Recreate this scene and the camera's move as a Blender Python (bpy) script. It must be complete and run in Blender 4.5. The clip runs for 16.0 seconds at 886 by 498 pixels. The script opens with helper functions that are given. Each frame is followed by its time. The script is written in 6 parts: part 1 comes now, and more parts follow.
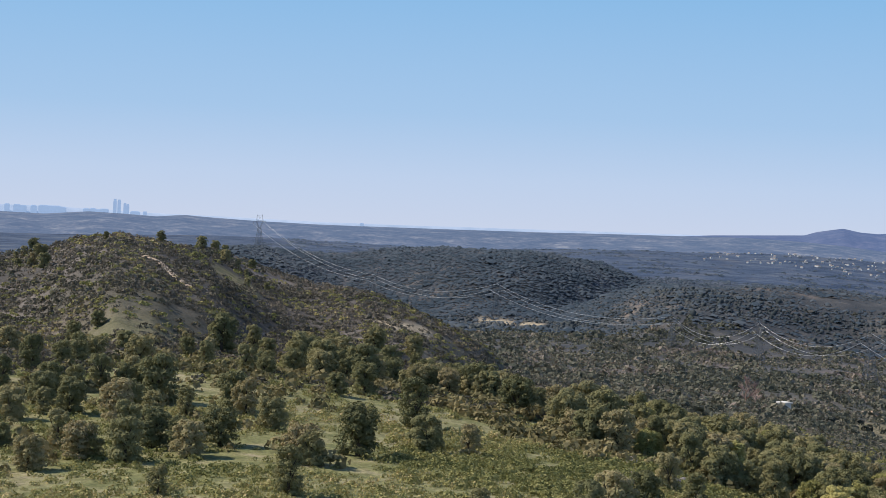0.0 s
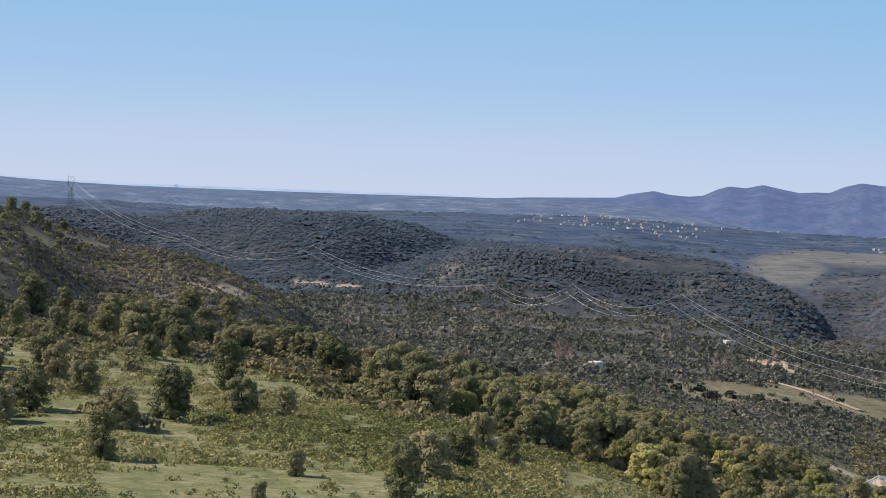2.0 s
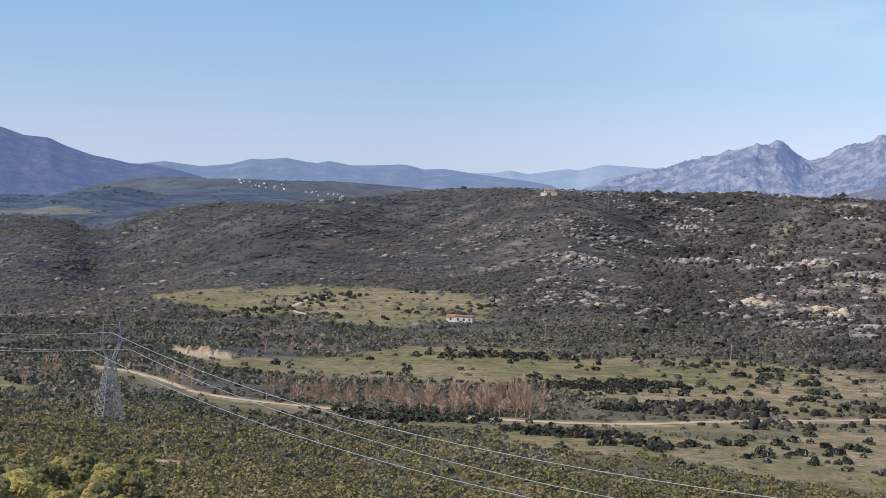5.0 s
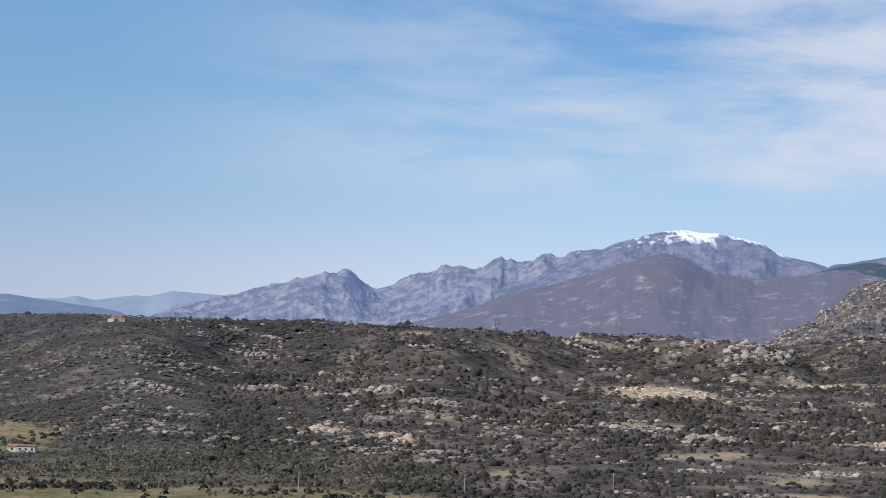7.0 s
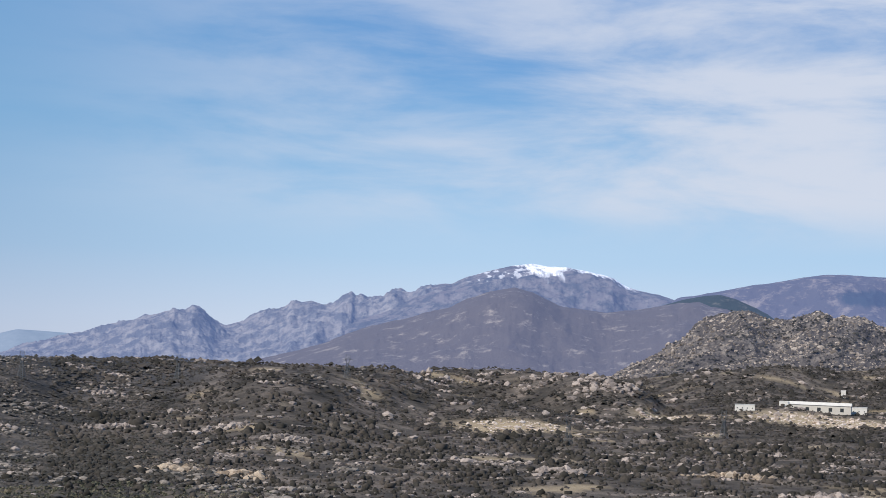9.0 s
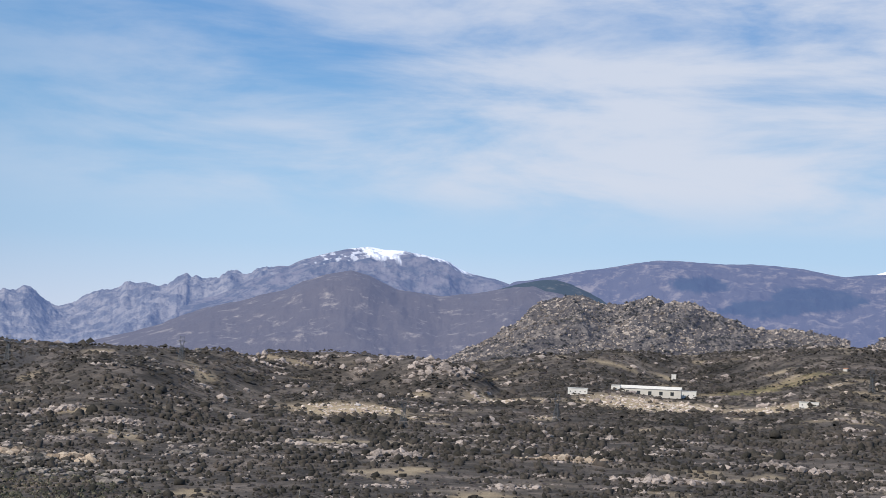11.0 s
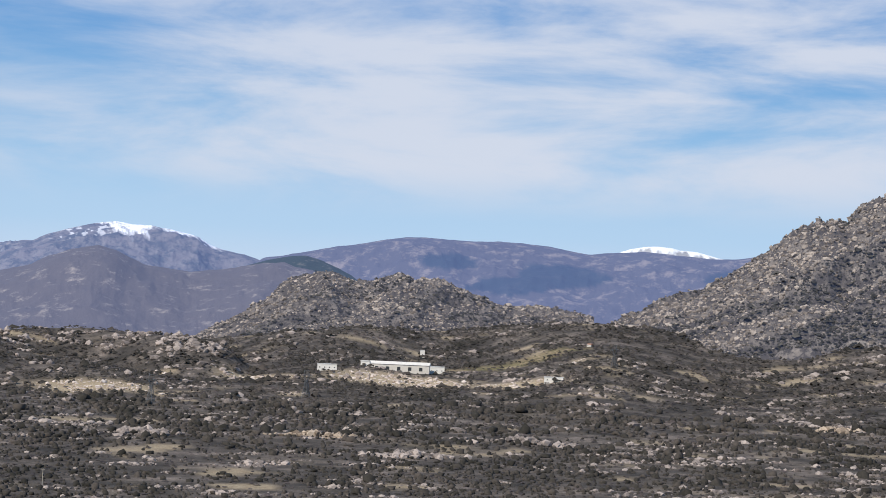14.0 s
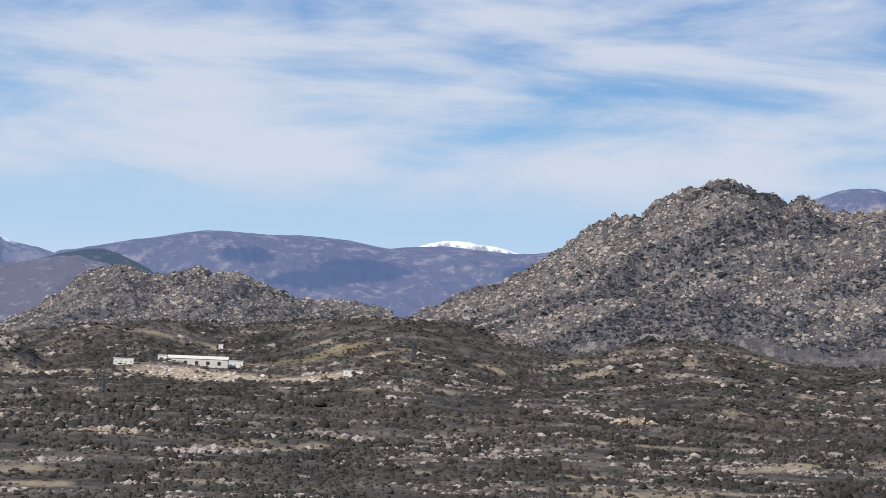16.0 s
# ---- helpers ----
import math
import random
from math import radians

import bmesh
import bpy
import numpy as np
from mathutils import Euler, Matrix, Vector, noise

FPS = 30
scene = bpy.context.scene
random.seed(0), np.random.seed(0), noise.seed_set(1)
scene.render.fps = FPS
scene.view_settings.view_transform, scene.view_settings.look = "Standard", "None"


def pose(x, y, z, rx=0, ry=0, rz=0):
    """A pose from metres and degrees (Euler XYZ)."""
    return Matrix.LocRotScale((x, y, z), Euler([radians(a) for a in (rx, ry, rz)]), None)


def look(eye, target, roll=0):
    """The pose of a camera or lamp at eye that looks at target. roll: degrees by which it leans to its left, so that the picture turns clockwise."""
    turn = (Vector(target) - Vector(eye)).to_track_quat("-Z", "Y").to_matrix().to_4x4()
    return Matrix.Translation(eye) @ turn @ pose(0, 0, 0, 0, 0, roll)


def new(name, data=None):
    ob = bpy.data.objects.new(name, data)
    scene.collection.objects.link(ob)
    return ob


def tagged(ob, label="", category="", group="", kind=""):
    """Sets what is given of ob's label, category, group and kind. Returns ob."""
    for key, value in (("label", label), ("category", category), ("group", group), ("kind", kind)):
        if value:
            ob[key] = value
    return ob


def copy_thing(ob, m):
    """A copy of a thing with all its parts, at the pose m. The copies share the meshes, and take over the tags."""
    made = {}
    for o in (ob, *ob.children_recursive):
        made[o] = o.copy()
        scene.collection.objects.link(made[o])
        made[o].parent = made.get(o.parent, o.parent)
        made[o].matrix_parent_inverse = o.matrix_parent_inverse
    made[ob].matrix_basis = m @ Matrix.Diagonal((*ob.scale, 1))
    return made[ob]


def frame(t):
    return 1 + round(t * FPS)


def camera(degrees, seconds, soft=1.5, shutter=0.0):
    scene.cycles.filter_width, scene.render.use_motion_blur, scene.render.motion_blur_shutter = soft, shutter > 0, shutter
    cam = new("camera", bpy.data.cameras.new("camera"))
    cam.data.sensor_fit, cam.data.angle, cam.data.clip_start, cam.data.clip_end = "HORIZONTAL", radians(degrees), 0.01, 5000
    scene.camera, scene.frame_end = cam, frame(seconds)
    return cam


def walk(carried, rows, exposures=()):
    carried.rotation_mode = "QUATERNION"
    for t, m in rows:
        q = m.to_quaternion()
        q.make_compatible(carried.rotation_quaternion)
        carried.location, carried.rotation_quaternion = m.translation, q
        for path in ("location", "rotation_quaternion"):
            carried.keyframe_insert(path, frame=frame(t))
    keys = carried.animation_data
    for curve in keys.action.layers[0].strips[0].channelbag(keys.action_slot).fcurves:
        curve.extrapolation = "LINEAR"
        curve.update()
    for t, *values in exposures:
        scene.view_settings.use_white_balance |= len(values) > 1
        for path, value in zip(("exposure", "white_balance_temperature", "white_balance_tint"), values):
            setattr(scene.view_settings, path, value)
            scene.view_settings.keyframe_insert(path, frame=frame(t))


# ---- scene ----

# ---- camera: a hand-held pan on a hilltop, eye at a fixed place ----
EYE = 150.0
cam = camera(27.54, 16.0, soft=0.5)
PAN = [  # seconds, heading to the right of north, tilt, lean (degrees)
    (0.0, 0.00, -1.47, 2.29),
    (0.5, 1.09, -1.70, 2.39),
    (1.0, 2.01, -2.19, 2.43),
    (1.5, 3.50, -2.36, 2.43),
    (2.0, 5.88, -2.44, 2.51),
    (2.5, 9.91, -2.22, 2.51),
    (3.0, 16.12, -1.78, 2.22),
    (3.5, 22.09, -1.58, 1.96),
    (4.0, 26.25, -2.26, 2.39),
    (4.5, 30.37, -3.16, 2.46),
    (5.0, 35.90, -2.72, 2.08),
    (5.2, 38.54, -2.13, 2.09),
    (7.3, 50.13, 2.19, 2.48),
    (7.5, 50.72, 2.38, 2.33),
    (8.0, 51.80, 2.88, 2.19),
    (8.5, 52.38, 3.19, 2.24),
    (9.0, 54.01, 3.15, 2.05),
    (9.5, 56.12, 3.36, 2.13),
    (10.0, 57.31, 3.64, 2.32),
    (10.2, 58.22, 3.71, 2.45),
    (12.3, 59.94, 1.95, 2.45),
    (12.5, 60.54, 2.01, 2.42),
    (13.0, 62.51, 2.61, 2.55),
    (13.5, 64.79, 2.50, 2.43),
    (14.0, 67.13, 2.38, 2.42),
    (14.5, 68.91, 2.61, 2.57),
    (15.0, 70.82, 2.79, 2.61),
    (15.5, 71.72, 2.74, 2.57),
    (16.0, 73.48, 2.45, 2.39)]
walk(cam, [(t, pose(0, 0, EYE, 90 + p, 0, -a) @ pose(0, 0, 0, 0, 0, l)) for t, a, p, l in PAN],
     exposures=[(0, 0.22), (3.5, 0.22), (5.0, 0.17), (7.5, -0.06), (12.5, -0.04), (16.0, -0.06)])

# ---- world and sun ----
SUN_AZ, SUN_EL = -76.0, 43.0
world = bpy.data.worlds.new("sky")
scene.world = world
world.use_nodes = True
wn, wl = world.node_tree.nodes, world.node_tree.links
wn.clear()


def wnode(kind, **vals):
    n = wn.new(kind)
    for k, v in vals.items():
        n.inputs[k].default_value = v
    return n


sky = wn.new("ShaderNodeTexSky")
sky.sky_type, sky.sun_disc = "NISHITA", False
sky.sun_elevation, sky.sun_rotation = radians(SUN_EL), radians(SUN_AZ)
sky.altitude, sky.air_density, sky.dust_density, sky.ozone_density = 1000, 1.0, 0.3, 3.0
geo = wn.new("ShaderNodeTexCoord")
sep = wn.new("ShaderNodeSeparateXYZ")
wl.new(geo.outputs["Generated"], sep.inputs[0])
mapping = wn.new("ShaderNodeMapping")
mapping.inputs["Scale"].default_value = (5.4, 5.4, 25)
mapping.inputs["Rotation"].default_value = (0.0, 0.03, 0)
wl.new(geo.outputs["Generated"], mapping.inputs[0])
cn = wnode("ShaderNodeTexNoise", Scale=1.15, Detail=10, Roughness=0.58, Distortion=0.3)
wl.new(mapping.outputs[0], cn.inputs["Vector"])
cr = wn.new("ShaderNodeMapRange")
cr.interpolation_type = "SMOOTHSTEP"
cr.inputs[1].default_value, cr.inputs[2].default_value = 0.28, 0.64
wl.new(cn.outputs[0], cr.inputs[0])
side = wn.new("ShaderNodeMapRange")  # the deeper blue lies in the west
side.interpolation_type = "SMOOTHSTEP"
side.inputs[1].default_value, side.inputs[2].default_value = 0.55, 0.84
wl.new(sep.outputs["X"], side.inputs[0])
high = wn.new("ShaderNodeMapRange")
high.interpolation_type = "SMOOTHSTEP"
high.inputs[1].default_value, high.inputs[2].default_value = 0.050, 0.088
wl.new(sep.outputs["Z"], high.inputs[0])
m1, m2 = wn.new("ShaderNodeMath"), wn.new("ShaderNodeMath")
m1.operation = m2.operation = "MULTIPLY"
veil = wn.new("ShaderNodeMapRange")
veil.interpolation_type = "SMOOTHSTEP"
veil.inputs[1].default_value, veil.inputs[2].default_value = 0.59, 0.92
wl.new(sep.outputs["X"], veil.inputs[0])
wl.new(veil.outputs[0], m1.inputs[0])
wl.new(high.outputs[0], m1.inputs[1])
wl.new(m1.outputs[0], m2.inputs[0])
wl.new(cr.outputs[0], m2.inputs[1])
cover = wn.new("ShaderNodeMath")
cover.operation = "MULTIPLY"
cover.inputs[1].default_value = 0.92
wl.new(m2.outputs[0], cover.inputs[0])
mix = wn.new("ShaderNodeMix")
mix.data_type = "RGBA"
mix.inputs["B"].default_value = (6.85, 7.35, 8.5, 1)
wl.new(cover.outputs[0], mix.inputs["Factor"])
# the low sky, from the pale air at the horizon up into the clear blue
low = wn.new("ShaderNodeValToRGB")
while len(low.color_ramp.elements) < 5:
    low.color_ramp.elements.new(0.5)
for e, (p, c) in zip(low.color_ramp.elements, [(0.0, (0.500, 0.560, 0.700)), (0.08, (0.440, 0.543, 0.716)), (0.18, (0.326, 0.488, 0.703)), (0.38, (0.216, 0.422, 0.680)), (1.0, (0.12, 0.30, 0.62))]):
    e.position, e.color = p, (*c, 1)
lowpos = wn.new("ShaderNodeMapRange")
lowpos.inputs[1].default_value, lowpos.inputs[2].default_value = -0.015, 0.34
wl.new(sep.outputs["Z"], lowpos.inputs[0])
wl.new(lowpos.outputs[0], low.inputs[0])
ten = wn.new("ShaderNodeVectorMath")
ten.operation = "SCALE"
ten.inputs["Scale"].default_value = 10.0
west = wn.new("ShaderNodeMix")
west.data_type, west.blend_type = "RGBA", "MULTIPLY"
tint = wn.new("ShaderNodeMapRange")
tint.interpolation_type = "SMOOTHSTEP"
tint.inputs[1].default_value, tint.inputs[2].default_value = 0.05, 0.19
wl.new(sep.outputs["Z"], tint.inputs[0])
blue = wn.new("ShaderNodeMix")
blue.data_type = "RGBA"
blue.inputs["A"].default_value, blue.inputs["B"].default_value = (1.44, 1.36, 1.26, 1), (0.76, 0.88, 1.04, 1)
wl.new(tint.outputs[0], blue.inputs["Factor"])
wl.new(blue.outputs["Result"], west.inputs["B"])
wl.new(side.outputs[0], west.inputs["Factor"])
wl.new(low.outputs[0], west.inputs["A"])
wl.new(west.outputs["Result"], ten.inputs[0])
rise = wn.new("ShaderNodeMapRange")
rise.interpolation_type = "SMOOTHSTEP"
rise.inputs[1].default_value, rise.inputs[2].default_value = 0.34, 0.95
wl.new(sep.outputs["Z"], rise.inputs[0])
clear = wn.new("ShaderNodeMix")
clear.data_type = "RGBA"
wl.new(rise.outputs[0], clear.inputs["Factor"])
wl.new(ten.outputs[0], clear.inputs["A"])
wl.new(sky.outputs[0], clear.inputs["B"])
wl.new(clear.outputs["Result"], mix.inputs["A"])
bg = wnode("ShaderNodeBackground", Strength=0.1)
wl.new(mix.outputs["Result"], bg.inputs["Color"])
wout = wn.new("ShaderNodeOutputWorld")
wl.new(bg.outputs[0], wout.inputs["Surface"])

sun = new("sun", bpy.data.lights.new("sun", "SUN"))
sun.data.energy, sun.data.angle, sun.data.color = 4.6, radians(0.53), (1.0, 0.93, 0.82)
sdir = Vector((math.sin(radians(SUN_AZ)) * math.cos(radians(SUN_EL)), math.cos(radians(SUN_AZ)) * math.cos(radians(SUN_EL)), math.sin(radians(SUN_EL))))
sun.matrix_world = look(sdir * 300 + Vector((0, 0, 400)), (0, 0, 400))


# ---- materials ----
def material(name, rough=0.9):
    m = bpy.data.materials.new(name)
    m.use_nodes = True
    b = m.node_tree.nodes["Principled BSDF"]
    b.inputs["Roughness"].default_value = rough
    b.inputs["Specular IOR Level"].default_value = 0.15
    return m, m.node_tree.nodes, m.node_tree.links, b


def noise_node(nodes, links, scale, detail=4, rough=0.6, coord="Object", stretch=None):
    tc = nodes.new("ShaderNodeTexCoord")
    n = nodes.new("ShaderNodeTexNoise")
    n.inputs["Scale"].default_value, n.inputs["Detail"].default_value, n.inputs["Roughness"].default_value = scale, detail, rough
    if stretch:
        mp = nodes.new("ShaderNodeMapping")
        mp.inputs["Scale"].default_value = stretch
        links.new(tc.outputs[coord], mp.inputs[0])
        links.new(mp.outputs[0], n.inputs["Vector"])
    else:
        links.new(tc.outputs[coord], n.inputs["Vector"])
    return n.outputs[0]


def ramp(nodes, links, fac, stops):
    r = nodes.new("ShaderNodeValToRGB")
    el = r.color_ramp.elements
    while len(el) < len(stops):
        el.new(0.5)
    for e, (p, c) in zip(el, stops):
        e.position, e.color = p, (*c, 1)
    links.new(fac, r.inputs[0])
    return r.outputs[0]


def mixed(nodes, links, fac, a, b, mode="MIX"):
    m = nodes.new("ShaderNodeMix")
    m.data_type, m.blend_type = "RGBA", mode
    for sock, v in (("Factor", fac), ("A", a), ("B", b)):
        if hasattr(v, "is_linked"):
            links.new(v, m.inputs[sock])
        else:
            m.inputs[sock].default_value = v if isinstance(v, float) else (*v, 1)
    return m.outputs["Result"]


def leafy_shader(nodes, links, b, col, share=0.2):
    """Leaves let part of the light through."""
    t = nodes.new("ShaderNodeBsdfTranslucent")
    links.new(col, t.inputs["Color"])
    mx = nodes.new("ShaderNodeMixShader")
    mx.inputs[0].default_value = share
    links.new(b.outputs[0], mx.inputs[1])
    links.new(t.outputs[0], mx.inputs[2])
    out = next(n for n in nodes if n.type == "OUTPUT_MATERIAL")
    links.new(mx.outputs[0], out.inputs["Surface"])


def attr(nodes, name):
    a = nodes.new("ShaderNodeAttribute")
    a.attribute_name = name
    return a.outputs["Fac"]


def speckled(name, stops, scale, fine, rough=0.9, island=0.0, bump=0.0, bump_scale=None, haze_glow=None, leaf=False):
    """A surface of two grains; island: how far single pieces differ; the glow: emission that paints aerial haze on the
    backdrop of distance.
    """
    m, n, l, b = material(name, rough)
    big = noise_node(n, l, scale, 5)
    small = noise_node(n, l, fine, 3)
    add = n.new("ShaderNodeMath")
    add.operation = "MULTIPLY_ADD"
    l.new(small, add.inputs[0])
    add.inputs[1].default_value = 0.7
    l.new(big, add.inputs[2])
    sub = n.new("ShaderNodeMath")
    sub.operation = "SUBTRACT"
    l.new(add.outputs[0], sub.inputs[0])
    sub.inputs[1].default_value = 0.35
    fac = sub.outputs[0]
    if island:
        g = n.new("ShaderNodeNewGeometry")
        s = n.new("ShaderNodeMath")
        s.operation = "MULTIPLY_ADD"
        l.new(g.outputs["Random Per Island"], s.inputs[0])
        s.inputs[1].default_value = island
        l.new(fac, s.inputs[2])
        s2 = n.new("ShaderNodeMath")
        s2.operation = "SUBTRACT"
        l.new(s.outputs[0], s2.inputs[0])
        s2.inputs[1].default_value = island / 2
        fac = s2.outputs[0]
    col = ramp(n, l, fac, stops)
    l.new(col, b.inputs["Base Color"])
    if leaf:
        leafy_shader(n, l, b, col)
    if bump:
        bp = n.new("ShaderNodeBump")
        bp.inputs["Strength"].default_value, bp.inputs["Distance"].default_value = 1.0, bump
        l.new(noise_node(n, l, bump_scale or fine, 6), bp.inputs["Height"])
        l.new(bp.outputs[0], b.inputs["Normal"])
    # emission stands in for the air's blue light over far surfaces
    if haze_glow:
        b.inputs["Emission Color"].default_value = (*haze_glow[:3], 1)
        b.inputs["Emission Strength"].default_value = haze_glow[3]
    return m


def ground_material():
    m, n, l, b = material("hillside_ground", 0.95)
    soil = ramp(n, l, noise_node(n, l, 0.03, 8, 0.7), [(0.3, (0.070, 0.069, 0.044)), (0.46, (0.118, 0.107, 0.072)), (0.6, (0.174, 0.140, 0.105)), (0.75, (0.293, 0.218, 0.186))])
    grass = ramp(n, l, noise_node(n, l, 0.05, 10, 0.80), [(0.36, (0.131, 0.113, 0.070)), (0.45, (0.209, 0.169, 0.114)), (0.53, (0.276, 0.214, 0.159)), (0.62, (0.359, 0.270, 0.220))])
    green = ramp(n, l, noise_node(n, l, 0.07, 9, 0.78), [(0.36, (0.112, 0.104, 0.055)), (0.5, (0.189, 0.165, 0.095)), (0.64, (0.276, 0.219, 0.143))])
    grass = mixed(n, l, ramp(n, l, noise_node(n, l, 0.011, 6, 0.68), [(0.44, (0, 0, 0)), (0.58, (1, 1, 1))]), grass, green)
    track = ramp(n, l, noise_node(n, l, 0.2, 5), [(0.3, (0.36, 0.28, 0.19)), (0.7, (0.52, 0.43, 0.31))])
    # blue-grey ground colours with aerial haze painted in, for the distance
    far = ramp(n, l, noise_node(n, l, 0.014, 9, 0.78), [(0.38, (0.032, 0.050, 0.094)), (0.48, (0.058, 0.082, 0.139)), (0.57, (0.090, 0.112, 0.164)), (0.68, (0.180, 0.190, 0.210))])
    heath = ramp(n, l, noise_node(n, l, 0.02, 8, 0.72), [(0.36, (0.044, 0.040, 0.037)), (0.48, (0.086, 0.075, 0.069)), (0.58, (0.162, 0.138, 0.125)), (0.70, (0.300, 0.250, 0.225))])
    grass = mixed(n, l, 0.85, grass, ramp(n, l, noise_node(n, l, 0.22, 7, 0.78), [(0.36, (0.38, 0.50, 0.34)), (0.5, (0.95, 1.0, 0.85)), (0.64, (1.4, 1.25, 1.15))]), "MULTIPLY")
    dark = ramp(n, l, noise_node(n, l, 0.02, 8, 0.72), [(0.34, (0.033, 0.038, 0.048)), (0.5, (0.058, 0.062, 0.073)), (0.57, (0.097, 0.092, 0.095)), (0.66, (0.180, 0.144, 0.133))])
    c = mixed(n, l, attr(n, "heath"), soil, heath)
    c = mixed(n, l, attr(n, "oakwood"), c, dark)
    c = mixed(n, l, attr(n, "meadow"), c, grass)
    c = mixed(n, l, attr(n, "lush"), c, ramp(n, l, noise_node(n, l, 0.16, 9, 0.76), [(0.36, (0.101, 0.113, 0.040)), (0.47, (0.198, 0.198, 0.079)), (0.56, (0.275, 0.251, 0.124)), (0.66, (0.348, 0.291, 0.190))]))
    # the painted haze colour takes over where the far attribute grows
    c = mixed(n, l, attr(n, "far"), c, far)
    c = mixed(n, l, attr(n, "field"), c, ramp(n, l, noise_node(n, l, 0.026, 9, 0.76, stretch=(1.0, 2.2, 1.1)), [(0.36, (0.074, 0.085, 0.101)), (0.46, (0.144, 0.141, 0.134)), (0.56, (0.206, 0.190, 0.176)), (0.70, (0.272, 0.244, 0.224))]))
    c = mixed(n, l, attr(n, "bare"), c, track)
    c = mixed(n, l, 0.5, c, ramp(n, l, noise_node(n, l, 0.9, 4, 0.7), [(0.3, (0.35, 0.35, 0.35)), (0.7, (1.3, 1.3, 1.3))]), "MULTIPLY")
    c = mixed(n, l, 0.6, c, ramp(n, l, noise_node(n, l, 3.2, 5, 0.75), [(0.36, (0.45, 0.48, 0.42)), (0.62, (1.4, 1.36, 1.3))]), "MULTIPLY")
    l.new(c, b.inputs["Base Color"])
    bp = n.new("ShaderNodeBump")
    bp.inputs["Distance"].default_value = 0.5
    l.new(noise_node(n, l, 0.35, 6), bp.inputs["Height"])
    l.new(bp.outputs[0], b.inputs["Normal"])
    return m



M_GROUND = ground_material()
M_LEAF = speckled("olive_foliage", [(0.2, (0.106, 0.098, 0.046)), (0.5, (0.216, 0.182, 0.088)), (0.8, (0.335, 0.264, 0.132))], 0.05, 1.5, island=0.28, leaf=True)
M_SCRUB = speckled("evergreen_scrub", [(0.25, (0.073, 0.077, 0.057)), (0.45, (0.127, 0.127, 0.092)), (0.62, (0.200, 0.181, 0.127)), (0.8, (0.301, 0.233, 0.199))], 0.02, 1.2, island=0.3, leaf=True)
M_SHRUB = speckled("grey_green_shrubs", [(0.25, (0.121, 0.129, 0.045)), (0.45, (0.227, 0.220, 0.081)), (0.62, (0.350, 0.309, 0.124)), (0.8, (0.542, 0.396, 0.207))], 0.03, 1.2, island=0.25, leaf=True)
M_HILLSCRUB = speckled("dark_brown_scrub", [(0.25, (0.071, 0.066, 0.049)), (0.5, (0.133, 0.120, 0.090)), (0.75, (0.245, 0.203, 0.160))], 0.03, 0.8, island=0.3, leaf=True)
M_JUNIPER = speckled("dark_juniper", [(0.25, (0.031, 0.035, 0.029)), (0.5, (0.058, 0.060, 0.047)), (0.75, (0.108, 0.101, 0.078))], 0.05, 1.2, island=0.5, leaf=True)
M_SLOPESCRUB = speckled("grey_olive_scrub", [(0.25, (0.042, 0.041, 0.038)), (0.5, (0.071, 0.066, 0.059)), (0.75, (0.117, 0.100, 0.090))], 0.01, 0.6, island=0.45)
M_MIDSCRUB = speckled("dark_holm_scrub", [(0.25, (0.034, 0.042, 0.044)), (0.5, (0.058, 0.065, 0.066)), (0.75, (0.098, 0.100, 0.094))], 0.01, 0.6, island=0.45)
# dark oak scrub with the blue of distance haze painted into its colour
M_HAZESCRUB = speckled("hazed_oak_scrub", [(0.25, (0.030, 0.045, 0.060)), (0.5, (0.052, 0.068, 0.086)), (0.75, (0.081, 0.094, 0.108))], 0.01, 0.6, island=0.4)
M_PLAINSCRUB = speckled("grey_brown_scrub", [(0.25, (0.030, 0.028, 0.024)), (0.5, (0.050, 0.045, 0.039)), (0.75, (0.086, 0.073, 0.064))], 0.01, 0.6, island=0.45)
M_FOOTSCRUB = speckled("blue_green_scrub", [(0.25, (0.035, 0.037, 0.041)), (0.5, (0.059, 0.060, 0.062)), (0.75, (0.105, 0.098, 0.092))], 0.01, 0.6, island=0.45)
M_OLIVESCRUB = speckled("olive_grey_scrub", [(0.25, (0.045, 0.043, 0.035)), (0.5, (0.075, 0.068, 0.053)), (0.75, (0.127, 0.107, 0.081))], 0.01, 0.6, island=0.45)
M_HEATH = speckled("brown_heath", [(0.25, (0.038, 0.034, 0.036)), (0.5, (0.064, 0.056, 0.057)), (0.75, (0.105, 0.086, 0.084))], 0.01, 0.6, island=0.4)
M_ROCK = speckled("weathered_granite", [(0.22, (0.124, 0.106, 0.098)), (0.48, (0.248, 0.211, 0.193)), (0.75, (0.432, 0.367, 0.331))], 0.05, 0.9, island=0.55)
M_SLOPEROCK = speckled("lichened_stone", [(0.25, (0.086, 0.078, 0.074)), (0.5, (0.171, 0.153, 0.138)), (0.78, (0.306, 0.266, 0.235))], 0.05, 0.9, island=0.55)
M_HILLROCK = speckled("grey_granite", [(0.22, (0.132, 0.115, 0.108)), (0.48, (0.256, 0.222, 0.202)), (0.75, (0.442, 0.383, 0.340))], 0.05, 0.9, island=0.55)
# blue-grey base colours and blue emission paint aerial haze onto these far surfaces
M_PLAIN = speckled("hazed_pale_plain", [(0.3, (0.2, 0.23, 0.28)), (0.7, (0.32, 0.34, 0.38))], 0.004, 0.03, haze_glow=(0.25, 0.37, 0.58, 0.52))
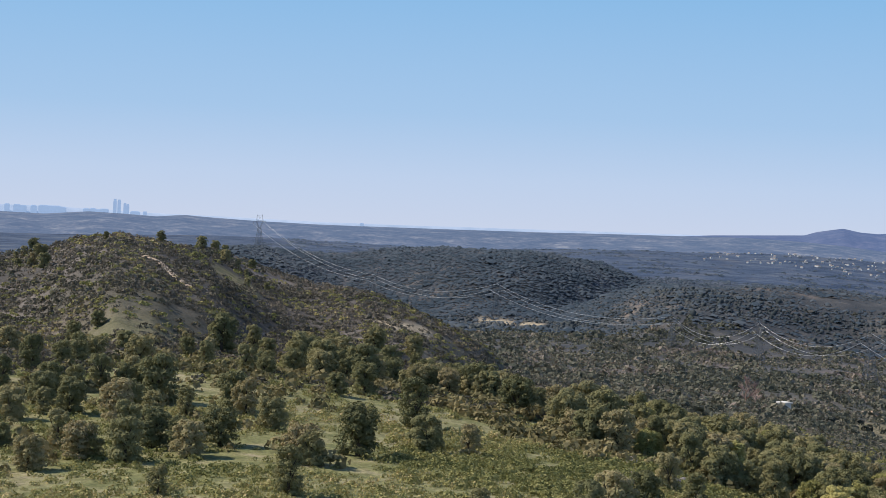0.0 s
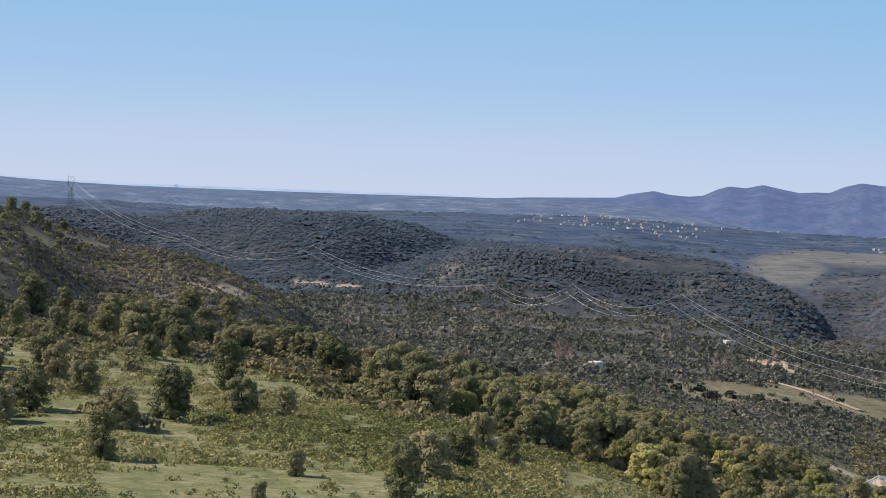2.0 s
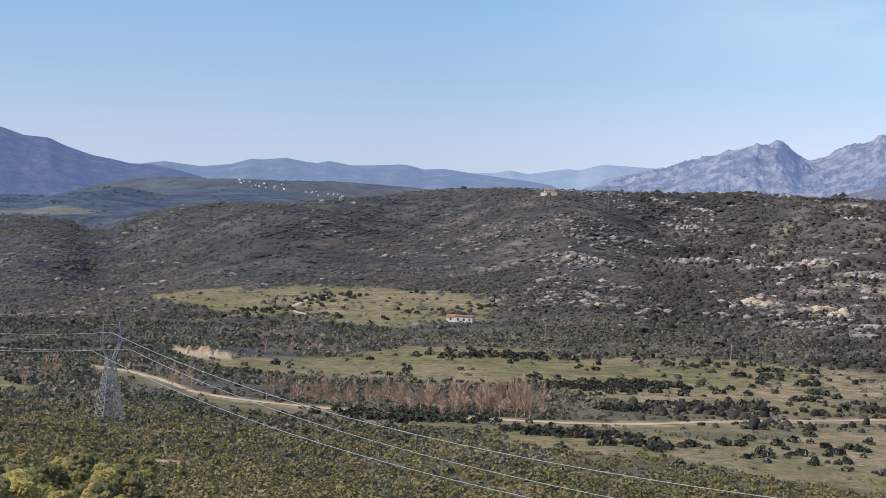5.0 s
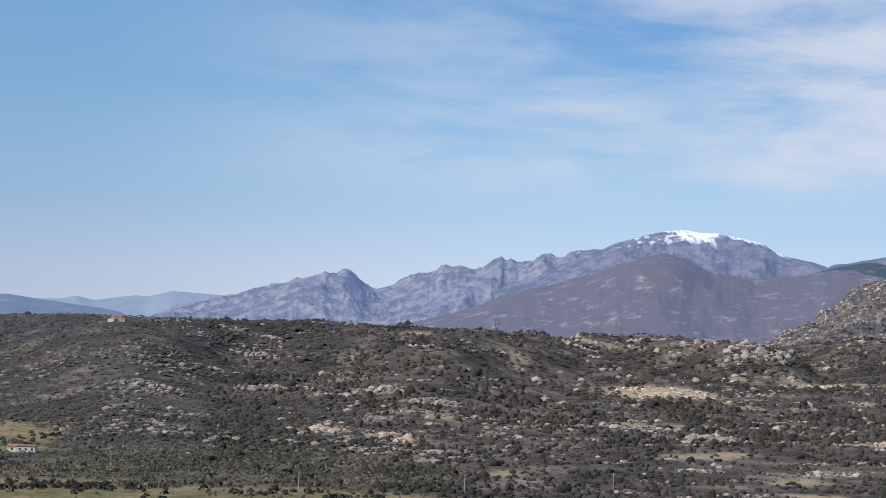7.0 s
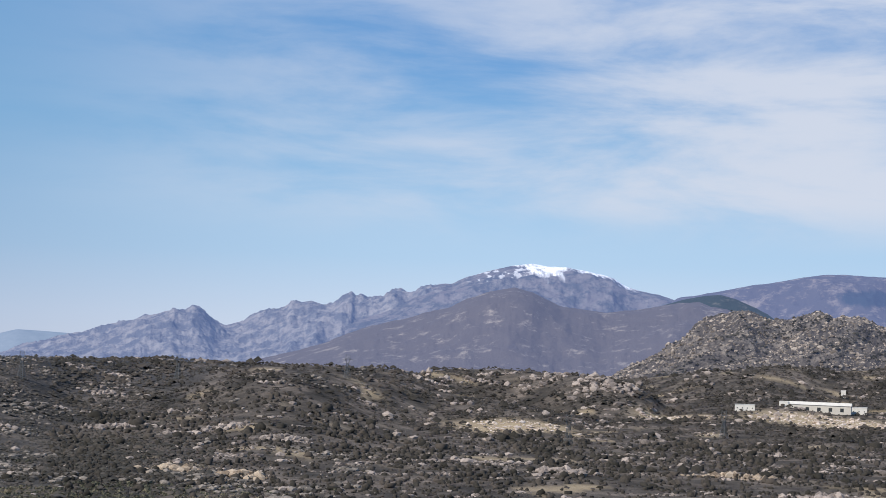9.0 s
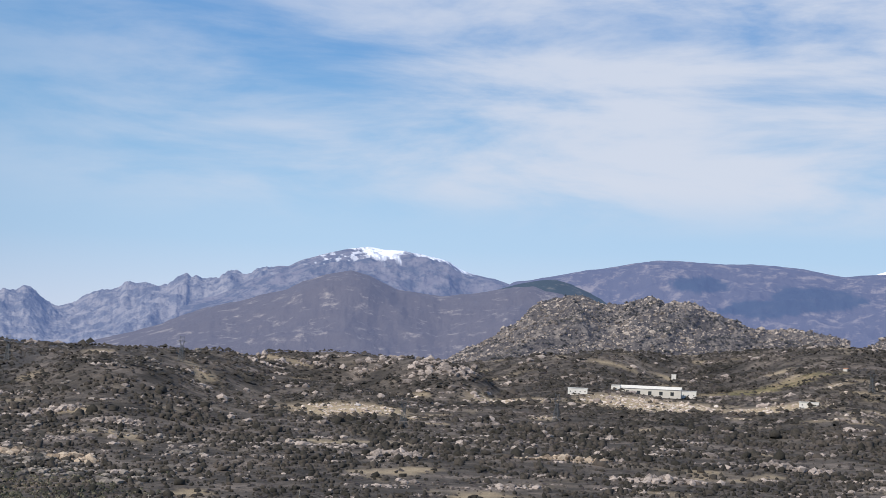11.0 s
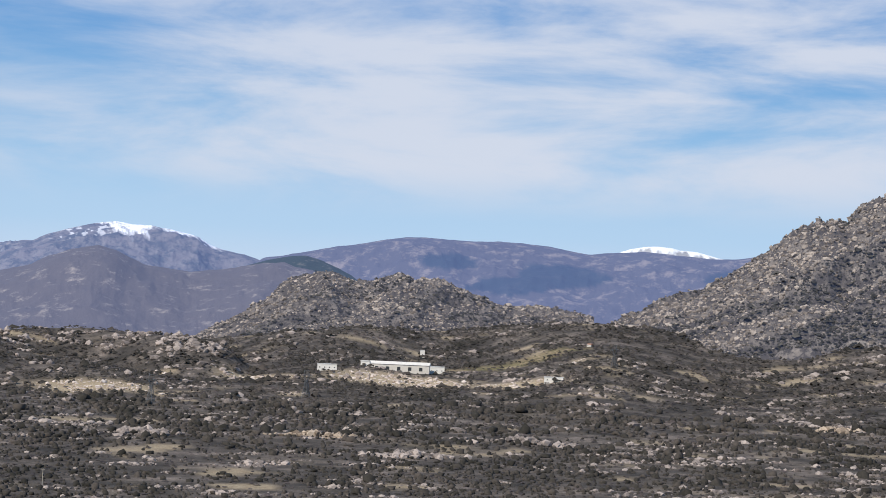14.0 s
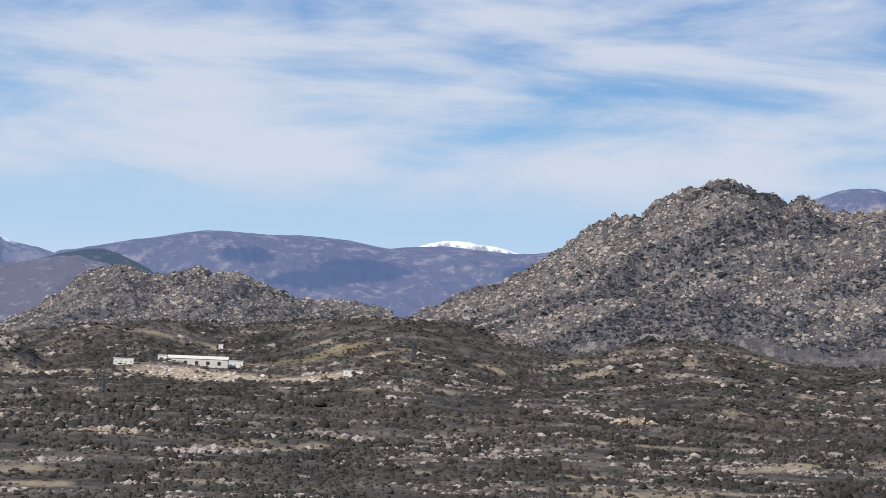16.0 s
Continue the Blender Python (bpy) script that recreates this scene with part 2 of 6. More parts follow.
M_FAR_BLUE = speckled("haze_blue_range", [(0.3, (0.025, 0.033, 0.051)), (0.55, (0.054, 0.059, 0.076)), (0.75, (0.094, 0.088, 0.102))], 0.02, 0.09, bump=5, bump_scale=0.02, haze_glow=(0.108, 0.175, 0.39, 0.50))
M_PLATEAU = speckled("hazed_wooded_plateau", [(0.3, (0.03, 0.04, 0.05)), (0.5, (0.06, 0.068, 0.075)), (0.62, (0.10, 0.10, 0.10)), (0.78, (0.2, 0.19, 0.17))], 0.018, 0.08, bump=4, bump_scale=0.03, haze_glow=(0.10, 0.16, 0.32, 0.50))
M_FAR_BLUE2 = speckled("hazy_far_range", [(0.3, (0.035, 0.045, 0.065)), (0.55, (0.065, 0.072, 0.09)), (0.75, (0.105, 0.10, 0.115))], 0.02, 0.09, bump=5, bump_scale=0.02, haze_glow=(0.21, 0.325, 0.58, 0.50))
M_PALE_RANGE = speckled("hazed_palest_range", [(0.3, (0.1, 0.12, 0.16)), (0.7, (0.16, 0.18, 0.22))], 0.005, 0.03, haze_glow=(0.27, 0.40, 0.62, 0.5))


def peak_material(name, rock, rock2, veg, haze_glow, snow=0.0, rock_bias=0.5, woods=0.0, fine=0.024):
    """Bare rock and low growth on a mountain; the snow lies where its attribute says; blue emission paints haze over
    it.
    """
    m, n, l, b = material(name, 0.95)
    stone = ramp(n, l, noise_node(n, l, 0.02, 8, 0.7), [(0.3, rock), (0.7, rock2)])
    fac = ramp(n, l, noise_node(n, l, fine, 9, 0.74), [(rock_bias - 0.05, (0, 0, 0)), (rock_bias + 0.06, (1, 1, 1))])
    if fine > 0.05:
        patch = ramp(n, l, noise_node(n, l, 0.016, 5, 0.6), [(0.40, (0.25, 0.25, 0.25)), (0.58, (1, 1, 1))])
        fac = mixed(n, l, 1.0, fac, patch, "MULTIPLY")
    c = mixed(n, l, fac, veg, stone)
    if woods:
        c = mixed(n, l, attr(n, "woods"), c, (0.020, 0.036, 0.050))
    if snow:
        c = mixed(n, l, attr(n, "snow"), c, (0.86, 0.88, 0.92))
    l.new(c, b.inputs["Base Color"])
    bp = n.new("ShaderNodeBump")
    bp.inputs["Distance"].default_value = 9.0
    l.new(noise_node(n, l, 0.02, 8, 0.7), bp.inputs["Height"])
    l.new(bp.outputs[0], b.inputs["Normal"])
    # aerial haze painted as blue emission; the rock gives off no light
    b.inputs["Emission Color"].default_value = (*haze_glow[:3], 1)
    b.inputs["Emission Strength"].default_value = haze_glow[3]
    return m


# the blue emission of these mountains and hills is painted aerial haze
M_JAGGED = peak_material("hazed_granite_peaks", (0.17, 0.162, 0.168), (0.265, 0.252, 0.25), (0.092, 0.098, 0.116), (0.122, 0.196, 0.44, 0.54), rock_bias=0.50)
M_SNOWY = peak_material("hazed_snowy_mountain", (0.13, 0.12, 0.13), (0.20, 0.19, 0.19), (0.07, 0.078, 0.09), (0.11, 0.17, 0.39, 0.60), snow=1.0)
M_WHITE = peak_material("hazed_white_summit", (0.3, 0.3, 0.32), (0.4, 0.4, 0.42), (0.3, 0.3, 0.32), (0.13, 0.20, 0.37, 0.3), snow=1.0)
M_BROWN = peak_material("hazed_heath_and_granite", (0.20, 0.178, 0.16), (0.33, 0.29, 0.255), (0.088, 0.079, 0.079), (0.104, 0.137, 0.275, 0.62), rock_bias=0.60)
M_BLUEHILL = peak_material("hazed_wooded_slopes", (0.17, 0.148, 0.142), (0.23, 0.20, 0.185), (0.072, 0.071, 0.082), (0.104, 0.155, 0.35, 0.70), rock_bias=0.56, woods=1.0)
M_CRAG = peak_material("hazed_crags_and_scrub", (0.15, 0.132, 0.118), (0.28, 0.245, 0.215), (0.070, 0.062, 0.058), (0.06, 0.085, 0.17, 0.25), rock_bias=0.50, fine=0.075)


# ---- terrain ----
def val_noise(x, y, seed=0):
    xi, yi = np.floor(x).astype(np.int64), np.floor(y).astype(np.int64)
    fx, fy = x - xi, y - yi
    fx, fy = fx * fx * (3 - 2 * fx), fy * fy * (3 - 2 * fy)

    def h(a, b):
        n = (a * 374761393 + b * 668265263 + seed * 974711) & 0x7FFFFFFF
        n = ((n ^ (n >> 13)) * 1274126177) & 0x7FFFFFFF
        return ((n ^ (n >> 16)) & 0xFFFF) / 65535.0
    return (h(xi, yi) * (1 - fx) + h(xi + 1, yi) * fx) * (1 - fy) + (h(xi, yi + 1) * (1 - fx) + h(xi + 1, yi + 1) * fx) * fy


def fbm(x, y, octaves=5, seed=0, gain=0.5, ridged=False):
    s, a, tot = 0, 1.0, 0
    for o in range(octaves):
        v = val_noise(x * 2 ** o + 17.3 * o, y * 2 ** o - 9.1 * o, seed + o)
        s = s + a * ((1 - abs(2 * v - 1)) if ridged else v)
        tot += a
        a *= gain
    return s / tot - 0.5


def smooth_line(az, azs, els, soft=0.35, outside=None):
    """A line through the knots with its corners rounded."""
    tot = 0
    for k, w in ((-1, 0.25), (0, 0.5), (1, 0.25)):
        if outside is None:
            tot = tot + w * np.interp(az + k * soft, azs, els)
        else:
            tot = tot + w * np.interp(az + k * soft, azs, els, left=outside, right=outside)
    return tot


LAND_AZ = [-16.0, -6.0, -0.0, 6.2, 10.9, 15.8, 21.8, 32.8, 45.5, 57.5, 65.8, 75.5]
LAND_R = [40, 150, 250, 400, 600, 900, 1300, 1800, 2500, 3400, 4950]
LAND = np.array([  # height of the ground above eye level in degrees, by heading and distance
    -17.05, -9.76, -5.46, -3.76, -5.26, -5.36, -4.06, -2.66, -1.96, -1.51, -1.06,
    -16.78, -9.38, -5.68, -4.58, -5.38, -4.98, -3.68, -2.58, -1.88, -1.38, -0.88,
    -17.55, -9.55, -6.16, -5.86, -5.96, -4.46, -3.56, -2.76, -2.06, -1.51, -0.91])
LAND_EAST = np.array([
    -17.93, -9.73, -6.93, -6.43, -5.83, -4.43, -3.33, -2.64, -1.94, -1.24, -0.54,
    -18.58, -10.39, -7.99, -6.89, -5.89, -4.59, -3.39, -2.70, -2.00, -1.20, -0.50,
    -19.36, -11.36, -9.36, -7.97, -6.57, -4.97, -4.45, -4.45, -2.27, -1.47, -0.87,
    -21.03, -12.03, -10.63, -9.43, -7.54, -5.44, -4.80, -4.50, -2.14, -1.54, -0.84])
LAND_WEST = np.array([
    -22.39, -12.89, -11.59, -10.29, -7.99, -5.69, -3.99, -2.49, -1.59, -1.29, -0.90,
    -21.68, -17.68, -14.18, -10.48, -7.98, -5.58, -3.48, -1.88, -0.64, -0.59, -0.49,
    -21.13, -19.13, -16.13, -11.13, -8.13, -5.63, -3.53, -2.23, -1.33, -0.53, -0.23,
    -20.50, -18.50, -15.50, -10.50, -8.00, -5.50, -3.60, -2.10, -1.10, -0.31, 0.09,
    -20.06, -18.06, -15.06, -10.06, -7.66, -5.37, -3.57, -2.17, -1.17, -0.37, 0.13])
LANDT = np.concatenate([LAND, LAND_EAST, LAND_WEST]).reshape(len(LAND_AZ), len(LAND_R))
LANDT[:, 9] = np.minimum(LANDT[:, 9], -0.75)
LANDT[:, 10] = np.minimum(LANDT[:, 10], -1.4)


def table(az, r):
    az = np.where(az > 95, 75 - (az - 95) / 85 * 91, az)  # round the back of the hilltop to the other end
    a = np.clip(np.interp(az, LAND_AZ, range(len(LAND_AZ))), 0, len(LAND_AZ) - 1.001)
    k = np.clip(np.interp(np.log(np.maximum(r, 40)), np.log(LAND_R), range(len(LAND_R))), 0, len(LAND_R) - 1.001)
    i, j = a.astype(int), k.astype(int)
    u, v = a - i, k - j
    u = u * u * (3 - 2 * u) * 0.5 + u * 0.5
    return (LANDT[i, j] * (1 - u) + LANDT[i + 1, j] * u) * (1 - v) + (LANDT[i, j + 1] * (1 - u) + LANDT[i + 1, j + 1] * u) * v


# crests in the land sheet: distance, slope in front, slope behind, headings, heights above eye level in degrees
CRESTS = [
    (470, 0.13, 0.25, [-20, -13.81, -13.13, -12.45, -11.78, -11.52, -10.93, -10.41, -10.07, -9.81, -9.38, -8.86, -8.33, -7.46, -6.59, -5.72, -4.84, -3.96, -3.09, -2.21, -1.32, -0.24, 1.37, 3.5], [-2.6, -2.17, -2.06, -1.9, -1.71, -1.55, -1.51, -1.39, -1.3, -1.47, -1.5, -1.52, -1.72, -1.72, -1.96, -2.26, -2.55, -2.76, -2.86, -3, -3.29, -3.76, -4.45, -6.5]),
    (1700, 0.10, 0.16, [-9.5, -7.63, -7.2, -6.6, -5.91, -5.39, -4.69, -4.08, -3.13, -2.26, -1.38, -0.68, 0.38, 1.26, 2.14, 3.16, 4.01, 4.7, 5.38, 5.89, 6.41, 6.92, 7.78, 9, 11], [-3.2, -1.9, -1.71, -1.64, -1.59, -1.64, -1.68, -1.73, -1.73, -1.62, -1.48, -1.42, -1.41, -1.46, -1.47, -1.46, -1.54, -1.62, -1.76, -1.95, -2.13, -2.36, -2.74, -3.5, -5.5]),
    (1350, 0.07, 0.2, [3.0, 5.58, 6.41, 7.26, 8.1, 8.94, 9.77, 10.93, 11.96, 12.54, 13.3, 14.44, 15.01, 15.8, 16.41, 16.88, 17.34, 17.82, 18.01, 18.3, 18.9, 20], [-3.6, -2.52, -2.25, -2.23, -2.23, -2.26, -2.21, -2.13, -2.17, -2.19, -2.35, -2.39, -2.66, -2.87, -3.04, -3.27, -3.48, -3.86, -4.04, -4.58, -6.2, -8.5]),
    (2150, 0.05, 0.4, [15.5, 17.0, 17.63, 18.03, 18.34, 18.7, 19.33, 19.7, 20.15, 20.8, 21.54, 22.29, 23.04, 23.78, 24.33, 24.8, 25.09, 25.67, 26.6, 28.5], [-8, -5.2, -4.34, -3.83, -3.52, -3.23, -2.93, -2.69, -2.48, -2.28, -2.2, -2.15, -2.05, -2.11, -2.17, -2.36, -2.42, -2.45, -2.7, -4]),
    (2000, 0.10, 0.2, [20.5, 22.6, 23.84, 24.72, 25.26, 25.8, 26.71, 27.44, 28.5, 29.54, 31.09, 32.47, 33.68, 34.89, 36.15, 36.53, 37.14, 37.8, 38.87, 40.3, 42.26, 42.44, 43.54, 43.98, 44.76, 45.77, 45.78, 47.24, 48.96, 50.5, 52.02, 52.43, 54, 57, 60, 64, 68], [-7, -4.7, -3.29, -2.52, -2.31, -2.11, -1.8, -1.64, -1.54, -1.46, -1.34, -1.23, -1.1, -0.93, -0.78, -0.76, -0.71, -0.66, -0.67, -0.68, -0.71, -0.71, -0.72, -0.72, -0.69, -0.75, -0.76, -0.72, -0.66, -0.63, -0.68, -0.66, -1.15, -1.7, -2.2, -3.2, -6]),
    (3200, 0.06, 0.1, [20, 22.29, 23.02, 23.24, 23.48, 23.75, 24.48, 25.21, 25.95, 26.69, 27.43, 28.48, 29.35, 30.57, 33], [-3.4, -2.08, -1.77, -1.58, -1.44, -1.34, -1.22, -1.1, -1.06, -1.12, -1.18, -1.21, -1.22, -1.36, -2.6]),
    (4150, 0.06, 0.03, [22, 24.5, 27.05, 28.88, 32.51, 35.36, 37.75, 40, 43], [-2.4, -0.95, -0.72, -0.74, -0.70, -0.78, -0.72, -0.9, -2]),
    (2300, 0.2, 0.25, [50.6, 51.9, 52.94, 53.17, 53.67, 54.05, 54.68, 55.23, 56.51, 57.8, 58.79, 59.78, 60.68, 62], [-3.2, -1.7, -1, -0.84, -0.74, -0.6, -0.57, -0.55, -0.56, -0.65, -0.67, -0.81, -0.98, -2.0]),
    (2750, 0.08, 0.1, [50, 51.5, 53, 57, 60.07, 61.74, 63.1, 63.78, 64.64, 65.5, 66.59, 67.84, 69.1, 70.9, 72.71, 73.13, 75.54, 77.27, 79, 80.72, 84.19, 87.18, 94, 98], [-2.5, -0.95, -0.8, -0.78, -0.69, -0.45, -0.35, -0.24, -0.18, -0.19, -0.25, -0.15, 0.02, 0.2, 0.22, 0.14, 0.18, 0.13, 0.06, 0.05, 0.09, 0.12, -0.4, -2]),
]


def land(az, r):
    """Height of the ground in metres at a heading and a distance."""
    z = EYE + r * np.tan(np.radians(table(az, r)))
    x, y = r * np.sin(np.radians(az)), r * np.cos(np.radians(az))
    for rc, front, back, azs, els in CRESTS:
        el = smooth_line(az, azs, els, 0.3, -15)
        rr = rc * (1 + 0.05 * np.sin(az * 0.7 + rc))
        top = EYE + rr * np.tan(np.radians(el))
        d = rr - r
        bump = top - np.where(d > 0, front * d * (0.35 + 0.65 * np.clip(d / 300, 0, 1)), -back * d)
        k = 0.012 * rc
        h = np.clip(0.5 + 0.5 * (bump - z) / k, 0, 1)
        z = np.where((r > rc * 0.45) & (r < rc * 1.7), z * (1 - h) + bump * h + k * h * (1 - h) * 0.3, z)
    amp = np.clip(r / 900, 0.15, 1.0)
    flat = 1 - 0.7 * np.clip((az - 50) / 6, 0, 1) * np.clip((105 - az) / 10, 0, 1)  # the western plain is level
    z = z + amp * flat * (3.0 * fbm(x / 90, y / 90, 4, 3) + 9.0 * fbm(x / 420, y / 420, 3, 8) * np.clip(r / 1500, 0, 1))
    return z


def land_at(az, r):
    return float(land(np.array([float(az)]), np.array([float(r)]))[0])


def xy(az, r):
    return r * np.sin(np.radians(az)), r * np.cos(np.radians(az))


def spot(az, r, lift=0.0):
    """The point of the ground at a heading and a distance."""
    x, y = xy(az, r)
    return Vector((float(x), float(y), land_at(az, r) + lift))


def mesh_object(name, verts, faces, mats, smooth=True, parent=None):
    me = bpy.data.meshes.new(name)
    verts = np.asarray(verts, dtype=np.float32)
    faces = np.asarray(faces, dtype=np.int32)
    k = faces.shape[1]
    me.vertices.add(len(verts))
    me.vertices.foreach_set("co", verts.ravel())
    me.loops.add(faces.size)
    me.loops.foreach_set("vertex_index", faces.ravel())
    me.polygons.add(len(faces))
    me.polygons.foreach_set("loop_start", np.arange(0, faces.size, k, dtype=np.int32))
    me.polygons.foreach_set("use_smooth", np.full(len(faces), smooth))
    me.update(calc_edges=True)
    for m in mats if isinstance(mats, (list, tuple)) else [mats]:
        me.materials.append(m)
    ob = new(name, me)
    if parent:
        ob.parent = parent
    return ob


def part(name, bm, mat, parent, label=""):
    me = bpy.data.meshes.new(name)
    bm.to_mesh(me)
    bm.free()
    me.materials.append(mat)
    ob = new(name, me)
    ob.parent = parent
    if label:
        tagged(ob, label)
    return ob


def grid_faces(nu, nv):
    i, j = np.meshgrid(np.arange(nu - 1), np.arange(nv - 1), indexing="ij")
    a = (i * nv + j).ravel()
    return np.stack([a, a + 1, a + nv + 1, a + nv], 1)[:, ::-1]


def set_attr(ob, name, values):
    at = ob.data.attributes.new(name, "FLOAT", "POINT")
    at.data.foreach_set("value", np.asarray(values, dtype=np.float32).ravel())


def blob(az, r, a0, r0, wa, wr, turn=0.0):
    """1 inside an oval of the plan (heading in degrees, distance in metres), 0 outside."""
    u, v = (az - a0) / wa, (r - r0) / wr
    c, s = math.cos(turn), math.sin(turn)
    return np.clip(2.2 - 2 * np.hypot(c * u + s * v, -s * u + c * v), 0, 1)


MEADOWS = [(0.8, 128, 6.8, 40, 0), (-2.6, 196, 1.5, 62, 0), (-8.2, 195, 7, 40, 0), (-6.2, 270, 5, 40, 0), (14.2, 565, 1.6, 45, 0.4), (15.7, 622, 1.7, 50, -0.4), (17.3, 650, 1.9, 52, -0.4), (19.5, 668, 2.1, 58, -0.3), (21.6, 635, 1.7, 38, 0),
           (31.0, 1190, 4.4, 175, 0), (34.4, 1120, 3.8, 150, 0), (28.9, 1255, 2.6, 120, 0), (30.2, 775, 2.2, 34, 0), (33.2, 775, 3, 58, 0), (37, 800, 4.4, 100, 0), (42.2, 785, 5, 100, 0), (46, 765, 5, 105, 0), (50.5, 760, 4.2, 90, 0), (45.6, 688, 5, 44, 0),
           (42, 538, 5, 46, 0), (46.5, 528, 5, 56, 0), (51, 582, 4.6, 56, 0), (48, 498, 4, 30, 0), (-6.5, 425, 0.75, 13, 0), (69.4, 2230, 2.4, 50, 0)]
FIELDS = [(16.6, 2400, 1.4, 230, 0), (18.6, 2590, 2.2, 190, 0), (20.6, 2640, 2.6, 190, 0), (23.0, 2720, 2.0, 150, 0)]


def covered(areas, az, r, noise_size=35.0):
    w = 0
    x, y = xy(az, r)
    n = fbm(x / noise_size, y / noise_size, 4, 21)
    for m in areas:
        w = np.maximum(w, blob(az, r, *m))
    return np.clip((w + 1.6 * n * (w > 0) - 0.25) * 2.0, 0, 1)


def meadow(az, r):
    return np.maximum(covered(MEADOWS, az, r), 0.9 * covered(FIELDS, az, r, 160.0))


# bare ground along tracks: headings, distances, half width
ROAD_AZ, ROAD_R = [18.3, 19.1, 20.1, 21.0, 21.6, 22.3], [396, 391, 392, 382, 368, 345]


def road_distance(az):
    return float(np.interp(az, ROAD_AZ, ROAD_R))


VALLEY_ROAD = ([25.0, 26.2, 27.3, 28.1, 29.3, 30.5, 31.9, 33.1, 34.7, 37.2, 40.0, 42.7, 45.4, 48.1, 51.0, 54.0], [726, 709, 676, 641, 624, 617, 610, 604, 594, 589, 588, 600, 622, 646, 673, 700])
TRACKS = [(ROAD_AZ, ROAD_R, 9.0), ([15.6, 16.5, 17.1], [812, 790, 770], 13.0), ([27.5, 28.3, 29.3], [826, 800, 808], 14.0), ([27.0, 27.5, 28.2], [413, 415, 418], 5.0),
          ([1.2, 2.2, 3.4], [1218, 1212, 1203], 17.0), ([-2.1, -1.3, -0.3], [403, 407, 418], 6.0),
          (*VALLEY_ROAD, 4.0)]
QUARRY = [(66.0, 1985, 2.9, 120, 0), (69.6, 1950, 1.9, 55, 0), (61.4, 2000, 1.5, 55, 0), (56.4, 1725, 2.4, 62, 0)]


def bare(az, r):
    w = np.zeros_like(az)
    for azs, rs, half in TRACKS:
        rr = np.interp(az, azs, rs, left=-1e5, right=-1e5)
        w = np.maximum(w, np.clip(1.6 - np.abs(r - rr) / half, 0, 1))
    x, y = xy(az, r)
    for q in QUARRY:
        w = np.maximum(w, np.clip(blob(az, r, *q) + 0.7 * fbm(x / 30, y / 30, 4, 77) - 0.08, 0, 1))
    rough = fbm(x / 55, y / 55, 5, 61)
    w = np.maximum(w, np.clip((rough - 0.17) * 9, 0, 0.75) * np.clip((az - 42) / 6, 0, 1) * np.clip((r - 700) / 200, 0, 1))
    return w


def along_road(az, r):
    """1 where the low ground in front of the valley road is kept clear of growth."""
    rr = np.interp(az, VALLEY_ROAD[0], VALLEY_ROAD[1], left=-1e5, right=-1e5)
    return ((r < rr + 12) & (r > rr - 34)).astype(float)


def build_ground():
    fine = np.concatenate([np.arange(-180, -18, 3.0), np.arange(-18, 92, 0.21), np.arange(92, 181, 3.0)])
    fine[0], fine[-1] = -180, 180
    rs = np.concatenate([[0.01, 1.5, 4, 10], np.geomspace(30, 4950, 340)])
    A, R = np.meshgrid(fine, rs, indexing="ij")
    Z = land(A, R)
    near = np.clip((R - 1.5) / 8, 0, 1)
    Z = (EYE - 1.65) * (1 - near) + Z * near
    X, Y = xy(A, R)
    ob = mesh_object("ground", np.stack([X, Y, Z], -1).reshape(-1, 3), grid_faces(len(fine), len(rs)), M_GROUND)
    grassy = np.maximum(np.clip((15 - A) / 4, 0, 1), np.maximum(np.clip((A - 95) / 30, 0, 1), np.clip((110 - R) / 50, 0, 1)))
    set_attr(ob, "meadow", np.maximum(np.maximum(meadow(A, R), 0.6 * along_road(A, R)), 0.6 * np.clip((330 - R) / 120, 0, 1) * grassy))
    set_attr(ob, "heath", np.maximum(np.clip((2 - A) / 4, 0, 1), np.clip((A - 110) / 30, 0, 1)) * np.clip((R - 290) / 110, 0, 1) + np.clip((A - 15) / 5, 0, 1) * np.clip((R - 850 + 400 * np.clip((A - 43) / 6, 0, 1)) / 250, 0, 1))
    # distance mask that blends the painted haze colour into the ground
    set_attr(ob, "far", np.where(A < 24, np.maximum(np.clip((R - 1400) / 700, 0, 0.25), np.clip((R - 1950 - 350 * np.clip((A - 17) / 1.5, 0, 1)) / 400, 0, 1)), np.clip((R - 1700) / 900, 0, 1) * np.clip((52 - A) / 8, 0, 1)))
    set_attr(ob, "oakwood", np.clip((R - 420) / 400, 0, 1) * np.clip((48 - A) / 18, 0, 0.9))
    set_attr(ob, "lush", 0.8 * np.clip((330 - R) / 60, 0, 1) * grassy)
    set_attr(ob, "bare", bare(A, R))
    # past 3500 m a share of the pale field colour paints in valley haze
    set_attr(ob, "field", np.maximum(covered(FIELDS, A, R, 160.0), 0.3 * np.clip((R - 3500) / 350, 0, 1) * np.clip((A - 21) / 3, 0, 1) * np.clip((45 - A) / 4, 0, 1)))
    tagged(ob, "rolling hill country of dry soil, scrub and green meadow", "ground", kind="structure")


build_ground()


